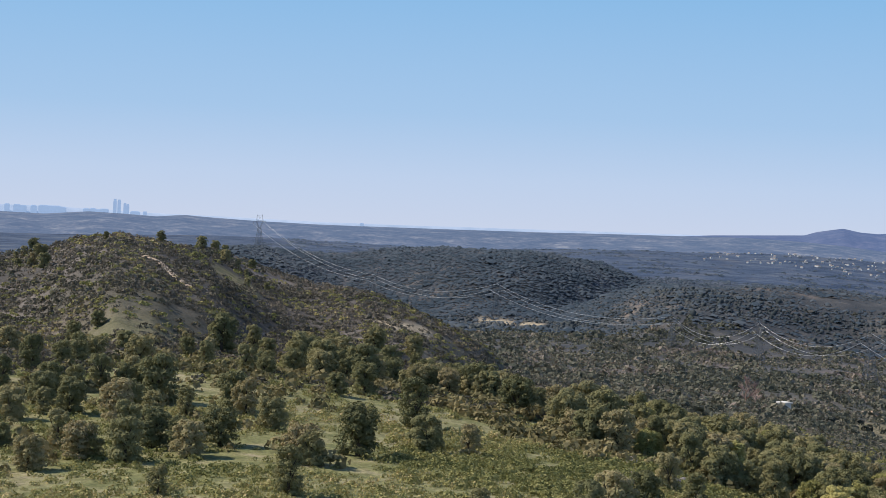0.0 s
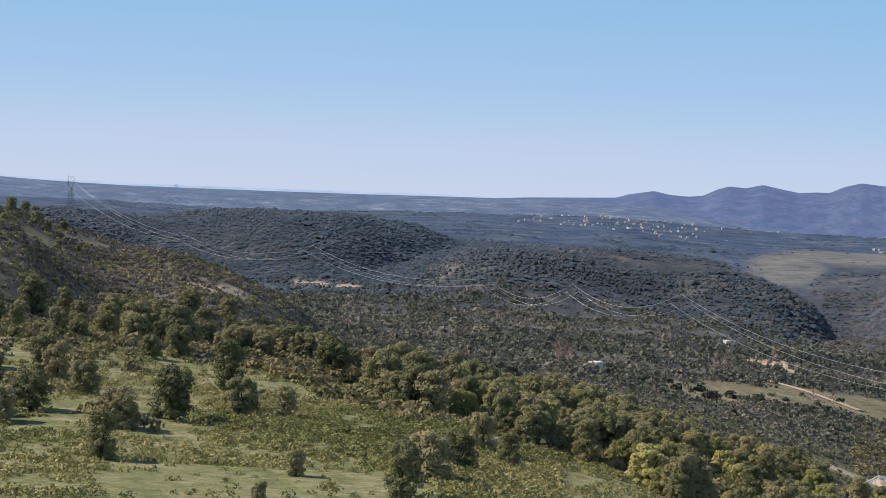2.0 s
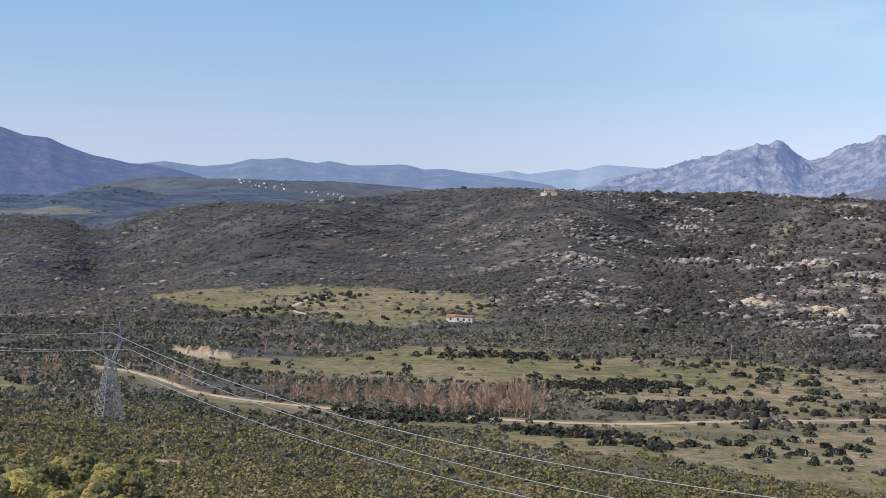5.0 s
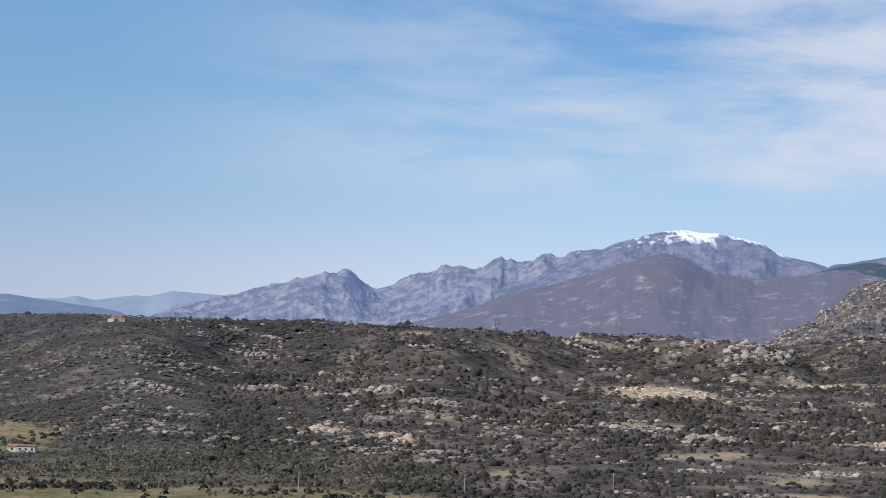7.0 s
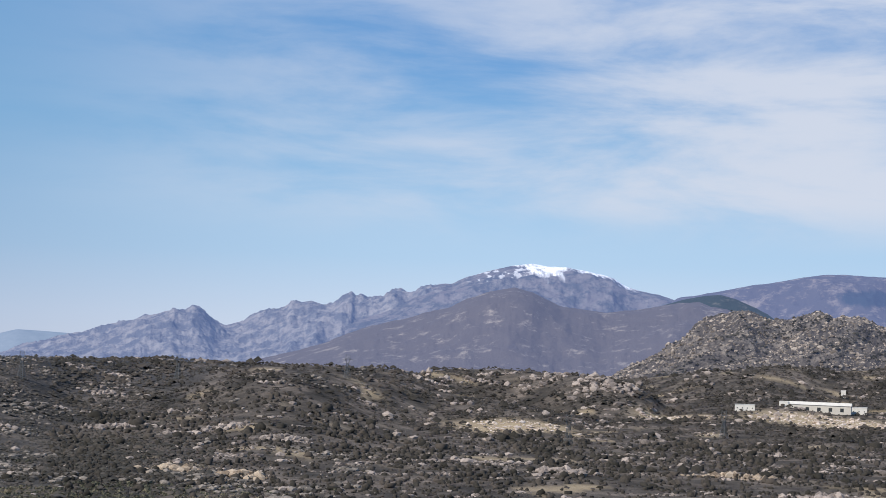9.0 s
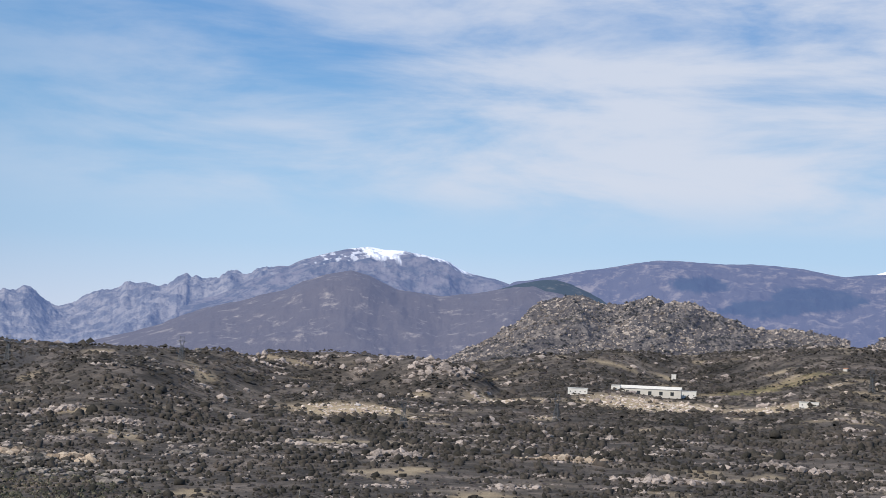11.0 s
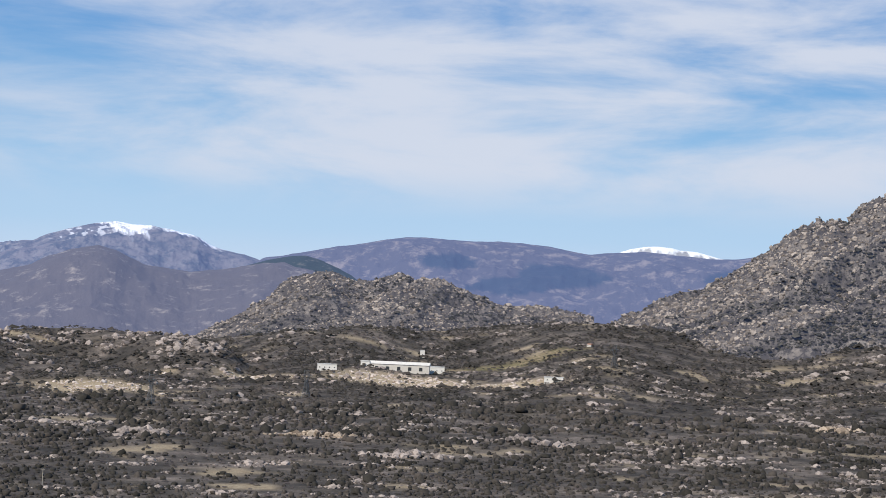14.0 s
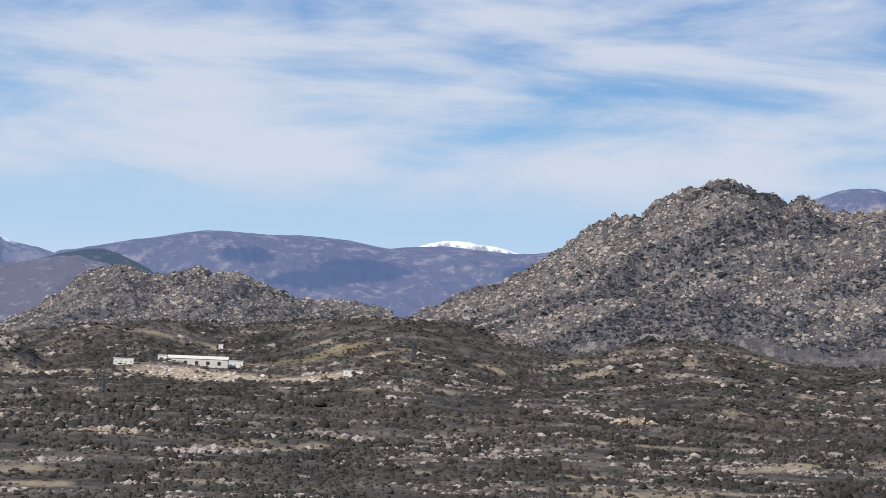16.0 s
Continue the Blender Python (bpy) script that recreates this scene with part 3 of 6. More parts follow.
# ---- mountains ----
def relief(az, v, azs, els, dist, depth, base_el, rough, seed, craggy):
    """Place and height of a range's surface: az across it, v from its foot (0) over the crest (1) to the back."""
    crest_z = dist * np.tan(np.radians(smooth_line(az, azs, els, 0.06)))
    base_z = dist * np.tan(np.radians(base_el))
    r = dist - depth * (1 - v)
    px, py = az * math.pi / 180 * dist / 260, r / 260
    prof = np.where(v < 1, np.sin(np.clip(v, 0, 1) * math.pi / 2) ** 1.2, 1 - (v - 1) * 3.2)
    hgt = np.maximum(crest_z - base_z, 0)
    mid = np.clip(4 * v * (1 - v), 0, 1)
    z = base_z + hgt * prof + hgt * rough * fbm(px, py * 1.5, 6, seed, 0.55, ridged=True) * (0.06 + 2.4 * mid * np.clip((1 - v) * 2.4, 0, 1))
    z = z + craggy * (-0.20 + fbm(px * 5 + py, py * 5 - px * 1.5, 6, seed + 30, 0.6, ridged=True)) * (0.5 + 0.5 * np.clip(v, 0, 1)) * np.clip(hgt / 60, 0, 1)
    x, y = xy(az, r)
    return x, y, EYE + z


def mountain(name, label, mat, azs, els, dist, depth, base_el, rough=0.06, seed=1, craggy=0.0, steps=0.09, category="mountain", snow=None, rows=62, woods=None):
    A = np.arange(azs[0], azs[-1] + steps, steps)
    V = np.linspace(0, 1.22, rows)
    AA, VV = np.meshgrid(A, V, indexing="ij")
    X, Y, Z = relief(AA, VV, azs, els, dist, depth, base_el, rough, seed, craggy)
    ob = mesh_object(name, np.stack([X, Y, Z], -1).reshape(-1, 3), grid_faces(len(A), len(V)), mat)
    if snow:
        set_attr(ob, "snow", snow(AA, VV, X, Y, Z))
    if woods:
        el = np.degrees(np.arctan2(Z - EYE, np.hypot(X, Y)))
        w = sum(blob(AA, el, *q) for q in woods)
        set_attr(ob, "woods", np.clip((w + 1.2 * fbm(AA * 3, el * 6, 4, 97) * (w > 0) - 0.25) * 3, 0, 0.9))
    tagged(ob, label, category, kind="structure")
    return ob


def summit_snow(az, v, x, y, z):
    """Snow on the lee of the summit, in tongues down the gullies, and thin drifts along the crest."""
    reach = np.interp(az, [51.5, 52.6, 53.6, 54.9, 55.6, 56.2, 56.6, 56.9, 57.4, 57.9, 58.15, 58.7, 59.2, 60.2, 60.45], [1.02, 0.985, 0.99, 0.99, 0.975, 0.965, 0.94, 0.83, 0.79, 0.82, 0.875, 0.87, 0.885, 0.93, 1.05])
    reach = 1 - (1 - reach) * 2.0
    tongues = 0.40 * fbm(az * 3.4 + v * 9, v * 4.5, 5, 90, 0.62) + 0.10 * fbm(az * 26, v * 16, 3, 91)
    drifts = np.clip((fbm(az * 9 + v * 14, v * 26, 4, 93) - 0.06) * 12, 0, 1) * np.clip((v - 0.62) * 8, 0, 1) * np.clip((az - 54.6) * 1.5, 0, 1) * np.clip((60.4 - az) * 2, 0, 1)
    open_rock = np.clip((fbm(az * 16 + v * 6, v * 22, 4, 92) - 0.10) * 7, 0, 0.85) * np.where((az > 56.7) & (az < 58.1), 0.55, 1.0)
    return np.clip(np.clip((v - reach + tongues) * 9, 0, 1) * (1 - open_rock) + 0.55 * drifts, 0, 1)


def cap_snow(az, v, x, y, z):
    return np.clip((v - 0.62 + 0.7 * fbm(az * 5, v * 3, 5, 95)) * 6, 0, 1)


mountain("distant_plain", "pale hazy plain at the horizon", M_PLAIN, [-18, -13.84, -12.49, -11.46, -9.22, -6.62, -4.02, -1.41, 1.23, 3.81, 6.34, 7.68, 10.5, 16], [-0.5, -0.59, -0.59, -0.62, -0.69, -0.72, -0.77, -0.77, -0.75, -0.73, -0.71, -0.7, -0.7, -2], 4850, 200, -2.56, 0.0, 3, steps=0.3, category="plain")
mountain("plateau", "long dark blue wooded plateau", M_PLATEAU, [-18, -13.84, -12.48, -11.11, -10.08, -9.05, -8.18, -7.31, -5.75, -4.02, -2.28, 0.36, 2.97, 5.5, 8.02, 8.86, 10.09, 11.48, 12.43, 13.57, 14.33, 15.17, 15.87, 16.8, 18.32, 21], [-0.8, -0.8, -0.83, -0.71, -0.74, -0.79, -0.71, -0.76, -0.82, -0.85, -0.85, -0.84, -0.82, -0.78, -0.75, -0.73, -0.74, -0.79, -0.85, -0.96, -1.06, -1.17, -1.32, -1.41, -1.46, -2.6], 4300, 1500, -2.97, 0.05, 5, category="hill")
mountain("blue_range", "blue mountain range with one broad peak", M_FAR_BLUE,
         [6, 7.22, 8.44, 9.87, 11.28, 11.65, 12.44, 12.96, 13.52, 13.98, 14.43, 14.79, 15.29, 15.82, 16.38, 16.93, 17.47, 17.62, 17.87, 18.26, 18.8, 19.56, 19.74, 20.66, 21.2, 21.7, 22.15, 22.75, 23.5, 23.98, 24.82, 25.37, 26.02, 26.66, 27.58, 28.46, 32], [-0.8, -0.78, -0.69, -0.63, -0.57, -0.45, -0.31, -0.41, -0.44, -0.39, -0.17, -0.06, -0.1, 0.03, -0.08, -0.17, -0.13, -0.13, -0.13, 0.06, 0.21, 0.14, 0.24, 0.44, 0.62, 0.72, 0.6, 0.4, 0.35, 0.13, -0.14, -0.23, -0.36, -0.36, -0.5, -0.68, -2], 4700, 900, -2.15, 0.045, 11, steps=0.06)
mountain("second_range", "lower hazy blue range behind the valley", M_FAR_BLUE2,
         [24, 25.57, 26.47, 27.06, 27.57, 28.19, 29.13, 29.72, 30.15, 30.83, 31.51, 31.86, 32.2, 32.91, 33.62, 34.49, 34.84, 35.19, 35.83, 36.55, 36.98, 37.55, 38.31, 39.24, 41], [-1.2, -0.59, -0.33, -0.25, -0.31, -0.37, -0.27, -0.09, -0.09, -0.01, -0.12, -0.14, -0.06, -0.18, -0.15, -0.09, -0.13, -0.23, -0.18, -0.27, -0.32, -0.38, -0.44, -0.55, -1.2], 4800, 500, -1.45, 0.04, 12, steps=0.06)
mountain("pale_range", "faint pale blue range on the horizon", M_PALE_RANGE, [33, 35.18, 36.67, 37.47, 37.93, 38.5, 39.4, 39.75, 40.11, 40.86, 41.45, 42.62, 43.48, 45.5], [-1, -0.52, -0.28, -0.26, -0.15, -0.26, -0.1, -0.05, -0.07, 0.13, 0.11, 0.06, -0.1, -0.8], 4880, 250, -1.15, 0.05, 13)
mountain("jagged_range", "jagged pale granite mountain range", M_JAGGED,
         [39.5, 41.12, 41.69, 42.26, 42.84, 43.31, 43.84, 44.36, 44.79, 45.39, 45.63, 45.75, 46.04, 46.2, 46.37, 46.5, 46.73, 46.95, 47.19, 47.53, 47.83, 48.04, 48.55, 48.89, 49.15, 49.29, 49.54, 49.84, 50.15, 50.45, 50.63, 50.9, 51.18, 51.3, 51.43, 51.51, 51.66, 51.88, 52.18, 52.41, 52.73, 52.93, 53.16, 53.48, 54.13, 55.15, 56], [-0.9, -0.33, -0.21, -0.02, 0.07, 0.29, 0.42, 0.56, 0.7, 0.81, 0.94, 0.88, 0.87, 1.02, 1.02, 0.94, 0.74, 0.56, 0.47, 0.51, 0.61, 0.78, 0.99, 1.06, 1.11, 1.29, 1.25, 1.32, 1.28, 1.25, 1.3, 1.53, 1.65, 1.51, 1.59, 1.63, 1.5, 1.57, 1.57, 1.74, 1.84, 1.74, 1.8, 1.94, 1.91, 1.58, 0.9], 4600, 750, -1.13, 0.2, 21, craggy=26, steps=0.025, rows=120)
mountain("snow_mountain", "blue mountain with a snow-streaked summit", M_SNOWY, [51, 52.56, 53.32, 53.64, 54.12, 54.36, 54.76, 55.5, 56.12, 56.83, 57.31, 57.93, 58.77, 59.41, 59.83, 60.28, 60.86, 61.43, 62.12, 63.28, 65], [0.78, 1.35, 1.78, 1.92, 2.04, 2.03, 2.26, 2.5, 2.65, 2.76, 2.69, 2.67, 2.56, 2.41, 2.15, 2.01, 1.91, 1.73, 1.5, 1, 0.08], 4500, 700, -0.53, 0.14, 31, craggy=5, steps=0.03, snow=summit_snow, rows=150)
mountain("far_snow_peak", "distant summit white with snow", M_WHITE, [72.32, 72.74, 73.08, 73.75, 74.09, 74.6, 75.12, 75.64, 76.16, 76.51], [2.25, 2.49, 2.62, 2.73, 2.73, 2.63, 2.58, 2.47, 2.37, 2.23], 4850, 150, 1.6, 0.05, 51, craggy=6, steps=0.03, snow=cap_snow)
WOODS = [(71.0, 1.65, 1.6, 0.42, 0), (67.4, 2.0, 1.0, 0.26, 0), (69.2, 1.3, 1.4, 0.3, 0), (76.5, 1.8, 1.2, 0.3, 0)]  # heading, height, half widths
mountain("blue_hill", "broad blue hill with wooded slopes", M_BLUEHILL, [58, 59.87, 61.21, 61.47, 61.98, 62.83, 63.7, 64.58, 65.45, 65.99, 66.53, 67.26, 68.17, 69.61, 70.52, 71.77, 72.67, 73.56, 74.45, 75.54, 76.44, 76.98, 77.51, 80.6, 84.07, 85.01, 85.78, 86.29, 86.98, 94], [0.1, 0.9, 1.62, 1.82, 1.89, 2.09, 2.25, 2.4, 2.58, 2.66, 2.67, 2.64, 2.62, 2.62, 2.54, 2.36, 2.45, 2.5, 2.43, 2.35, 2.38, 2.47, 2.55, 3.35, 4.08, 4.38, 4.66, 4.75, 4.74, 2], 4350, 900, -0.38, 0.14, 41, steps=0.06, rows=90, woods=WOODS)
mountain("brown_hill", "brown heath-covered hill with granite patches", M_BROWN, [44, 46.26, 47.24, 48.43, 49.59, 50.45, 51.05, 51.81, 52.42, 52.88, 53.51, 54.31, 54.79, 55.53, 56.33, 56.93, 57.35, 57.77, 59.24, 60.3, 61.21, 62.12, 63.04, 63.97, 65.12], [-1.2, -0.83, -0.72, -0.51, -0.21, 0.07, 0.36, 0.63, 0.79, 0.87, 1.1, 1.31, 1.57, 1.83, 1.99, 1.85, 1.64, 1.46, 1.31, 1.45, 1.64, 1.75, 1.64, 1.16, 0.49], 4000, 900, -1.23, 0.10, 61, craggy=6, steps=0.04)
# dark pines; the blue emission over them is painted haze
M_CONE = peak_material("hazed_dark_pine_slopes", (0.10, 0.10, 0.10), (0.15, 0.145, 0.14), (0.030, 0.043, 0.050), (0.085, 0.135, 0.25, 0.46), rock_bias=0.62)
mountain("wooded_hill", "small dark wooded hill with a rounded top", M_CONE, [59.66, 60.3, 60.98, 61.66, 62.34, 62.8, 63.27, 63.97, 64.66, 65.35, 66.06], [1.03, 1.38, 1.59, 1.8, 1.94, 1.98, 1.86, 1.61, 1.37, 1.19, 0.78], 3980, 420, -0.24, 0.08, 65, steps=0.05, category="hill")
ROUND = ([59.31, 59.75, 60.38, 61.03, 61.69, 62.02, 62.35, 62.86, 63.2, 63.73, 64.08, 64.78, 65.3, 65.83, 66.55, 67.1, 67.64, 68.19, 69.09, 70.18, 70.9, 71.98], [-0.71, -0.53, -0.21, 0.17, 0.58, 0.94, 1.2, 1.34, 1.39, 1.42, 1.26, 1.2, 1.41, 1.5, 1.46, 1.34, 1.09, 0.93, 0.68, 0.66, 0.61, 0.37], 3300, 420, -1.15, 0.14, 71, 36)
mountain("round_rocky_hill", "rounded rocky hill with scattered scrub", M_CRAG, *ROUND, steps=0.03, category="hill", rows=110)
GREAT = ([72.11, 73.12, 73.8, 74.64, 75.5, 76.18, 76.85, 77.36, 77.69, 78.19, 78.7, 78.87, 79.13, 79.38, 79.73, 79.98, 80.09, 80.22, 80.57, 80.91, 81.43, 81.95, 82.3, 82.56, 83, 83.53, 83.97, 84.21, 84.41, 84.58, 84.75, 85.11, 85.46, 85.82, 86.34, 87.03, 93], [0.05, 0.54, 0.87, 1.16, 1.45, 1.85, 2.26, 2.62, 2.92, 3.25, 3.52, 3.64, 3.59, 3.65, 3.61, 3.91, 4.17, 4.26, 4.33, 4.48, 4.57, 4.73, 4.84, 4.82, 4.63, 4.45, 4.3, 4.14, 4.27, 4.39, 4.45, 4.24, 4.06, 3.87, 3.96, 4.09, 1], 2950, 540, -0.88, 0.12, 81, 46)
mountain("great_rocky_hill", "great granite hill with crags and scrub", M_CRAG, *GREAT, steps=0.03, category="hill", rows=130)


# ---- growth and stones ----
def ico(sub):
    if sub == 0:  # a tuft, far off
        k = np.arange(6) * math.pi / 3
        v = [(math.cos(a), math.sin(a), -0.25 + 0.5 * (q % 2)) for q, a in enumerate(k)] + [(0.1, 0.1, 0.85)]
        return np.array(v, float), np.array([(q, (q + 1) % 6, 6) for q in range(6)])
    if sub == -1:  # a low dome
        k = np.arange(6) * math.pi / 3
        v = [(math.cos(a), math.sin(a), -0.45) for a in k] + [(0.86 * math.cos(a + 0.5), 0.86 * math.sin(a + 0.5), 0.42) for a in k] + [(0, 0, 0.95)]
        f = []
        for q in range(6):
            p = (q + 1) % 6
            f += [(q, p, 6 + q), (p, 6 + p, 6 + q), (6 + q, 6 + p, 12)]
        return np.array(v, float), np.array(f)
    bm = bmesh.new()
    bmesh.ops.create_icosphere(bm, subdivisions=sub, radius=1)
    v = np.array([p.co[:] for p in bm.verts])
    f = np.array([[q.index for q in p.verts] for p in bm.faces])
    bm.free()
    return v, f


def scatter_at(name, label, mat, X, Y, Z, size, flat, sub, rng, category, lump=0.3, smooth=False, sink=0.55):
    bv, bf = ico(sub)
    n = len(X)
    V = bv[None] * (1 + lump * rng.uniform(-1, 1, (n, len(bv), 1)))
    sc = np.stack([size * rng.uniform(0.8, 1.3, n), size * rng.uniform(0.8, 1.3, n), size * flat * rng.uniform(0.75, 1.3, n)], 1)
    V = V * sc[:, None, :]
    a = rng.uniform(0, 2 * math.pi, n)
    c, s = np.cos(a)[:, None], np.sin(a)[:, None]
    VX, VY = V[..., 0] * c - V[..., 1] * s, V[..., 0] * s + V[..., 1] * c
    V = np.stack([VX + X[:, None], VY + Y[:, None], V[..., 2] + (Z + sc[:, 2] * sink)[:, None]], -1)
    F = bf[None] + (np.arange(n) * len(bv))[:, None, None]
    ob = mesh_object(name, V.reshape(-1, 3), F.reshape(-1, 3), mat, smooth=smooth or sub < 1)
    return tagged(ob, label, category, kind="stuff")


def scatter(name, label, mat, az, r, size, flat, sub, rng, category, **kw):
    X, Y = xy(az, r)
    return scatter_at(name, label, mat, X, Y, land(az, r), size, flat, sub, rng, category, **kw)


def leafy(name, label, mat, az, r, size, flat, leaves, rng, category, spray=(0.26, 0.48)):
    """Low bushes made of many small leaf sprays over a rounded form."""
    n = len(az)
    X, Y = xy(az, r)
    Z = land(az, r)
    d = rng.normal(size=(n, leaves, 3))
    d /= np.linalg.norm(d, axis=2, keepdims=True)
    d[..., 2] = np.abs(d[..., 2]) * 1.0 - 0.1
    rad = rng.uniform(0.55, 1.05, (n, leaves, 1))
    c = d * rad * size[:, None, None] * np.array([1, 1, flat])
    t1 = np.cross(d, rng.normal(size=(n, leaves, 3)))
    t1 /= np.linalg.norm(t1, axis=2, keepdims=True) + 1e-6
    t2 = np.cross(d, t1) + 0.5 * d
    w = size[:, None, None] * rng.uniform(*spray, (n, leaves, 1))
    base = np.stack([X, Y, Z + size * flat * 0.15], 1)[:, None, :]
    P = np.stack([c - t1 * w, c + t1 * w * 0.7 - t2 * w * 0.6, c + t1 * w, c + t2 * w * 1.1], 2) + base[:, :, None, :]
    F = np.arange(n * leaves * 4).reshape(-1, 4)
    ob = mesh_object(name, P.reshape(-1, 3), F, mat, smooth=False)
    return tagged(ob, label, category, kind="stuff")


def sow(n, a0, a1, r0, r1, rng, power=1.0):
    az = rng.uniform(a0, a1, n)
    u = rng.uniform(0, 1, n)
    return az, (r0 ** power + u * (r1 ** power - r0 ** power)) ** (1 / power)


def thin(az, r, weight, rng):
    keep = rng.uniform(0, 1, len(az)) < weight
    return az[keep], r[keep]


def clumps(az, r, size, seed, edge=0.0, hard=6.0):
    x, y = xy(az, r)
    return np.clip(0.5 + hard * (fbm(x / size, y / size, 4, seed) - edge), 0, 1)


rng = np.random.default_rng(4)
# near shrubs on the hillside
az, r = sow(15000, -15, 24, 95, 470, rng, 1.2)
az, r = thin(az, r, (1 - 0.9 * meadow(az, r)) * (1 - bare(az, r)) * (0.25 + 0.75 * clumps(az, r, 18, 5)), rng)
az2, r2 = sow(3500, -3, 10, 133, 215, rng, 1.2)
az2, r2 = thin(az2, r2, (1 - 0.96 * meadow(az2, r2)) * (0.5 + 0.5 * clumps(az2, r2, 14, 55)), rng)
az, r = np.concatenate([az, az2]), np.concatenate([r, r2])
near = (az > -4.5) & (az < 6.0) & (r < 150)
keep = ~near | (rng.uniform(0, 1, len(az)) < 0.07)
az, r = az[keep], r[keep]
close = (r < 235) & (az < 13)
leafy("hillside_shrubs", "low grey-green shrubs on the hillside", M_SHRUB, az[close], r[close], rng.uniform(0.35, 1.15, close.sum()), 0.7, 64, rng, "shrubs", (0.08, 0.17))
leafy("hillside_shrubs", "low grey-green shrubs among the trees further down", M_SHRUB, az[~close], r[~close], rng.uniform(0.35, 1.2, (~close).sum()), 0.62, 28, rng, "shrubs", (0.14, 0.29))
# the close green growth below the hilltop
az, r = sow(9000, 19, 50, 215, 580, rng, 1.3)
az, r = thin(az, r, (1 - 0.9 * meadow(az, r)) * (1 - 0.9 * along_road(az, r)) * (1 - bare(az, r)) * np.clip((600 - r - (az - 30) * 3) / 120, 0, 1) * np.where((az < 23.5) & (r < np.interp(az, ROAD_AZ, ROAD_R) + 8) & (r > np.interp(az, ROAD_AZ, ROAD_R) - 45), 0, 1) * (0.5 + 0.5 * clumps(az, r, 30, 6)), rng)
leafy("slope_bushes", "dense green bushes on the slope below the hilltop", M_LEAF, az, r, rng.uniform(0.7, 2.0, len(az)), 0.85, 38, rng, "bushes", (0.12, 0.26))
# scrub of the left hill and the valley
az, r = sow(26000, -15, 4, 240, 700, rng, 1.3)
az, r = thin(az, r, (1 - 0.85 * meadow(az, r)) * (0.12 + 0.88 * clumps(az, r, 26, 17, -0.09, 9)), rng)
leafy("hill_scrub", "low brown-green scrub covering a hill", M_HILLSCRUB, az, r, rng.uniform(0.4, 1.25, len(az)), 0.6, 18, rng, "scrub", (0.15, 0.33))
az, r = sow(92000, -15, 51, 330, 1250, rng, 1.25)
az, r = thin(az, r, (1 - 0.98 * meadow(az, r)) * (1 - 0.93 * along_road(az, r)) * (1 - bare(az, r)) * np.clip((51 - az) / 8, 0, 1) * np.where((az < 1) & (r < 600), 0.06, 1) * (0.15 + 0.85 * clumps(az, r, 60, 7, -0.10, 9)), rng)
size = rng.gamma(5.0, 0.21, len(az)) * np.clip(r / 600, 0.6, 1.1)
near = r < 620
leafy("scrub", "dense dark green evergreen scrub", M_SCRUB, az[near], r[near], size[near], 0.85, 15, rng, "scrub", (0.24, 0.44))
far = r > 1080
mid = ~near & ~far
leafy("valley_scrub", "dark green scrub on the far side of the valley", M_SCRUB, az[mid], r[mid], size[mid], 0.85, 11, rng, "scrub", (0.28, 0.52))
scatter("upper_scrub", "dark scrub on the rising ground beyond the valley", M_MIDSCRUB, az[far & (az < 18)], r[far & (az < 18)], size[far & (az < 18)] * 0.62, 0.85, -1, rng, "scrub", lump=0.48)
west = far & (az + rng.normal(0, 1.5, len(az)) > 38)
far &= (az >= 18) & ~west
scatter("upper_scrub", "grey-brown scrub where the plain begins", M_PLAINSCRUB, az[west], r[west], size[west] * 0.66, 0.85, -1, rng, "scrub", lump=0.48)
scatter("upper_scrub", "grey-green scrub on the rising ground beyond the valley", M_OLIVESCRUB, az[far], r[far], size[far] * 0.66, 0.85, -1, rng, "scrub", lump=0.48)
az, r = sow(7200, 11, 51, 500, 1250, rng, 1.0)
az, r = thin(az, r, (0.05 + 0.95 * meadow(az, r)) * (1 - 0.85 * along_road(az, r)) * (1 - bare(az, r)) * (0.05 + 0.95 * clumps(az, r, 30, 71, 0.13, 14)), rng)
leafy("meadow_junipers", "dark rounded junipers scattered over the meadows", M_JUNIPER, az, r, rng.uniform(0.9, 2.3, len(az)), 0.95, 26, rng, "bushes")
for a, d, wide, deep, n in ((40.9, 722, 2.2, 16, 120), (42.4, 738, 1.4, 12, 60), (40.3, 556, 2.3, 9, 90), (42.0, 643, 1.3, 8, 50), (47.8, 742, 0.35, 5, 14), (35.0, 585, 3.2, 14, 120), (44.6, 668, 2.0, 6, 40), (38.0, 842, 3.0, 14, 90)):
    u = rng.normal(0, 0.45, (2, n))
    leafy("dark_grove", "dense grove of dark junipers on the meadow", M_JUNIPER, a + wide * u[0], d + deep * u[1], rng.uniform(1.1, 2.5, n), 0.95, 30, rng, "grove", (0.2, 0.4))
az, r = sow(19000, -15, 8, 105, 330, rng, 1.1)
az, r = thin(az, r, meadow(az, r) * (0.12 + 0.88 * clumps(az, r, 9, 75, -0.06, 9)) * np.where((az > -5) & (az < 5.4) & (r < 150), 0.08, 1), rng)
leafy("meadow_tufts", "low green tufts and small shrubs in the grass", M_SHRUB, az, r, rng.uniform(0.18, 0.72, len(az)), 0.75, 24, rng, "shrubs", (0.12, 0.26))
az, r = sow(88000, -15, 47, 1050, 2300, rng, 1.2)
az, r = thin(az, r, (1 - 0.97 * meadow(az, r)) * np.where((az > 13.5) & (az < 25.2), r < np.where(az < 17.8, 1560, 2180), 1) * (0.10 + 0.90 * clumps(az, r, 90, 9, np.where(az > 16, -0.05, -0.10), 9)), rng)
az2, r2 = sow(52000, 15, 46, 1000, 2200, rng, 1.1)
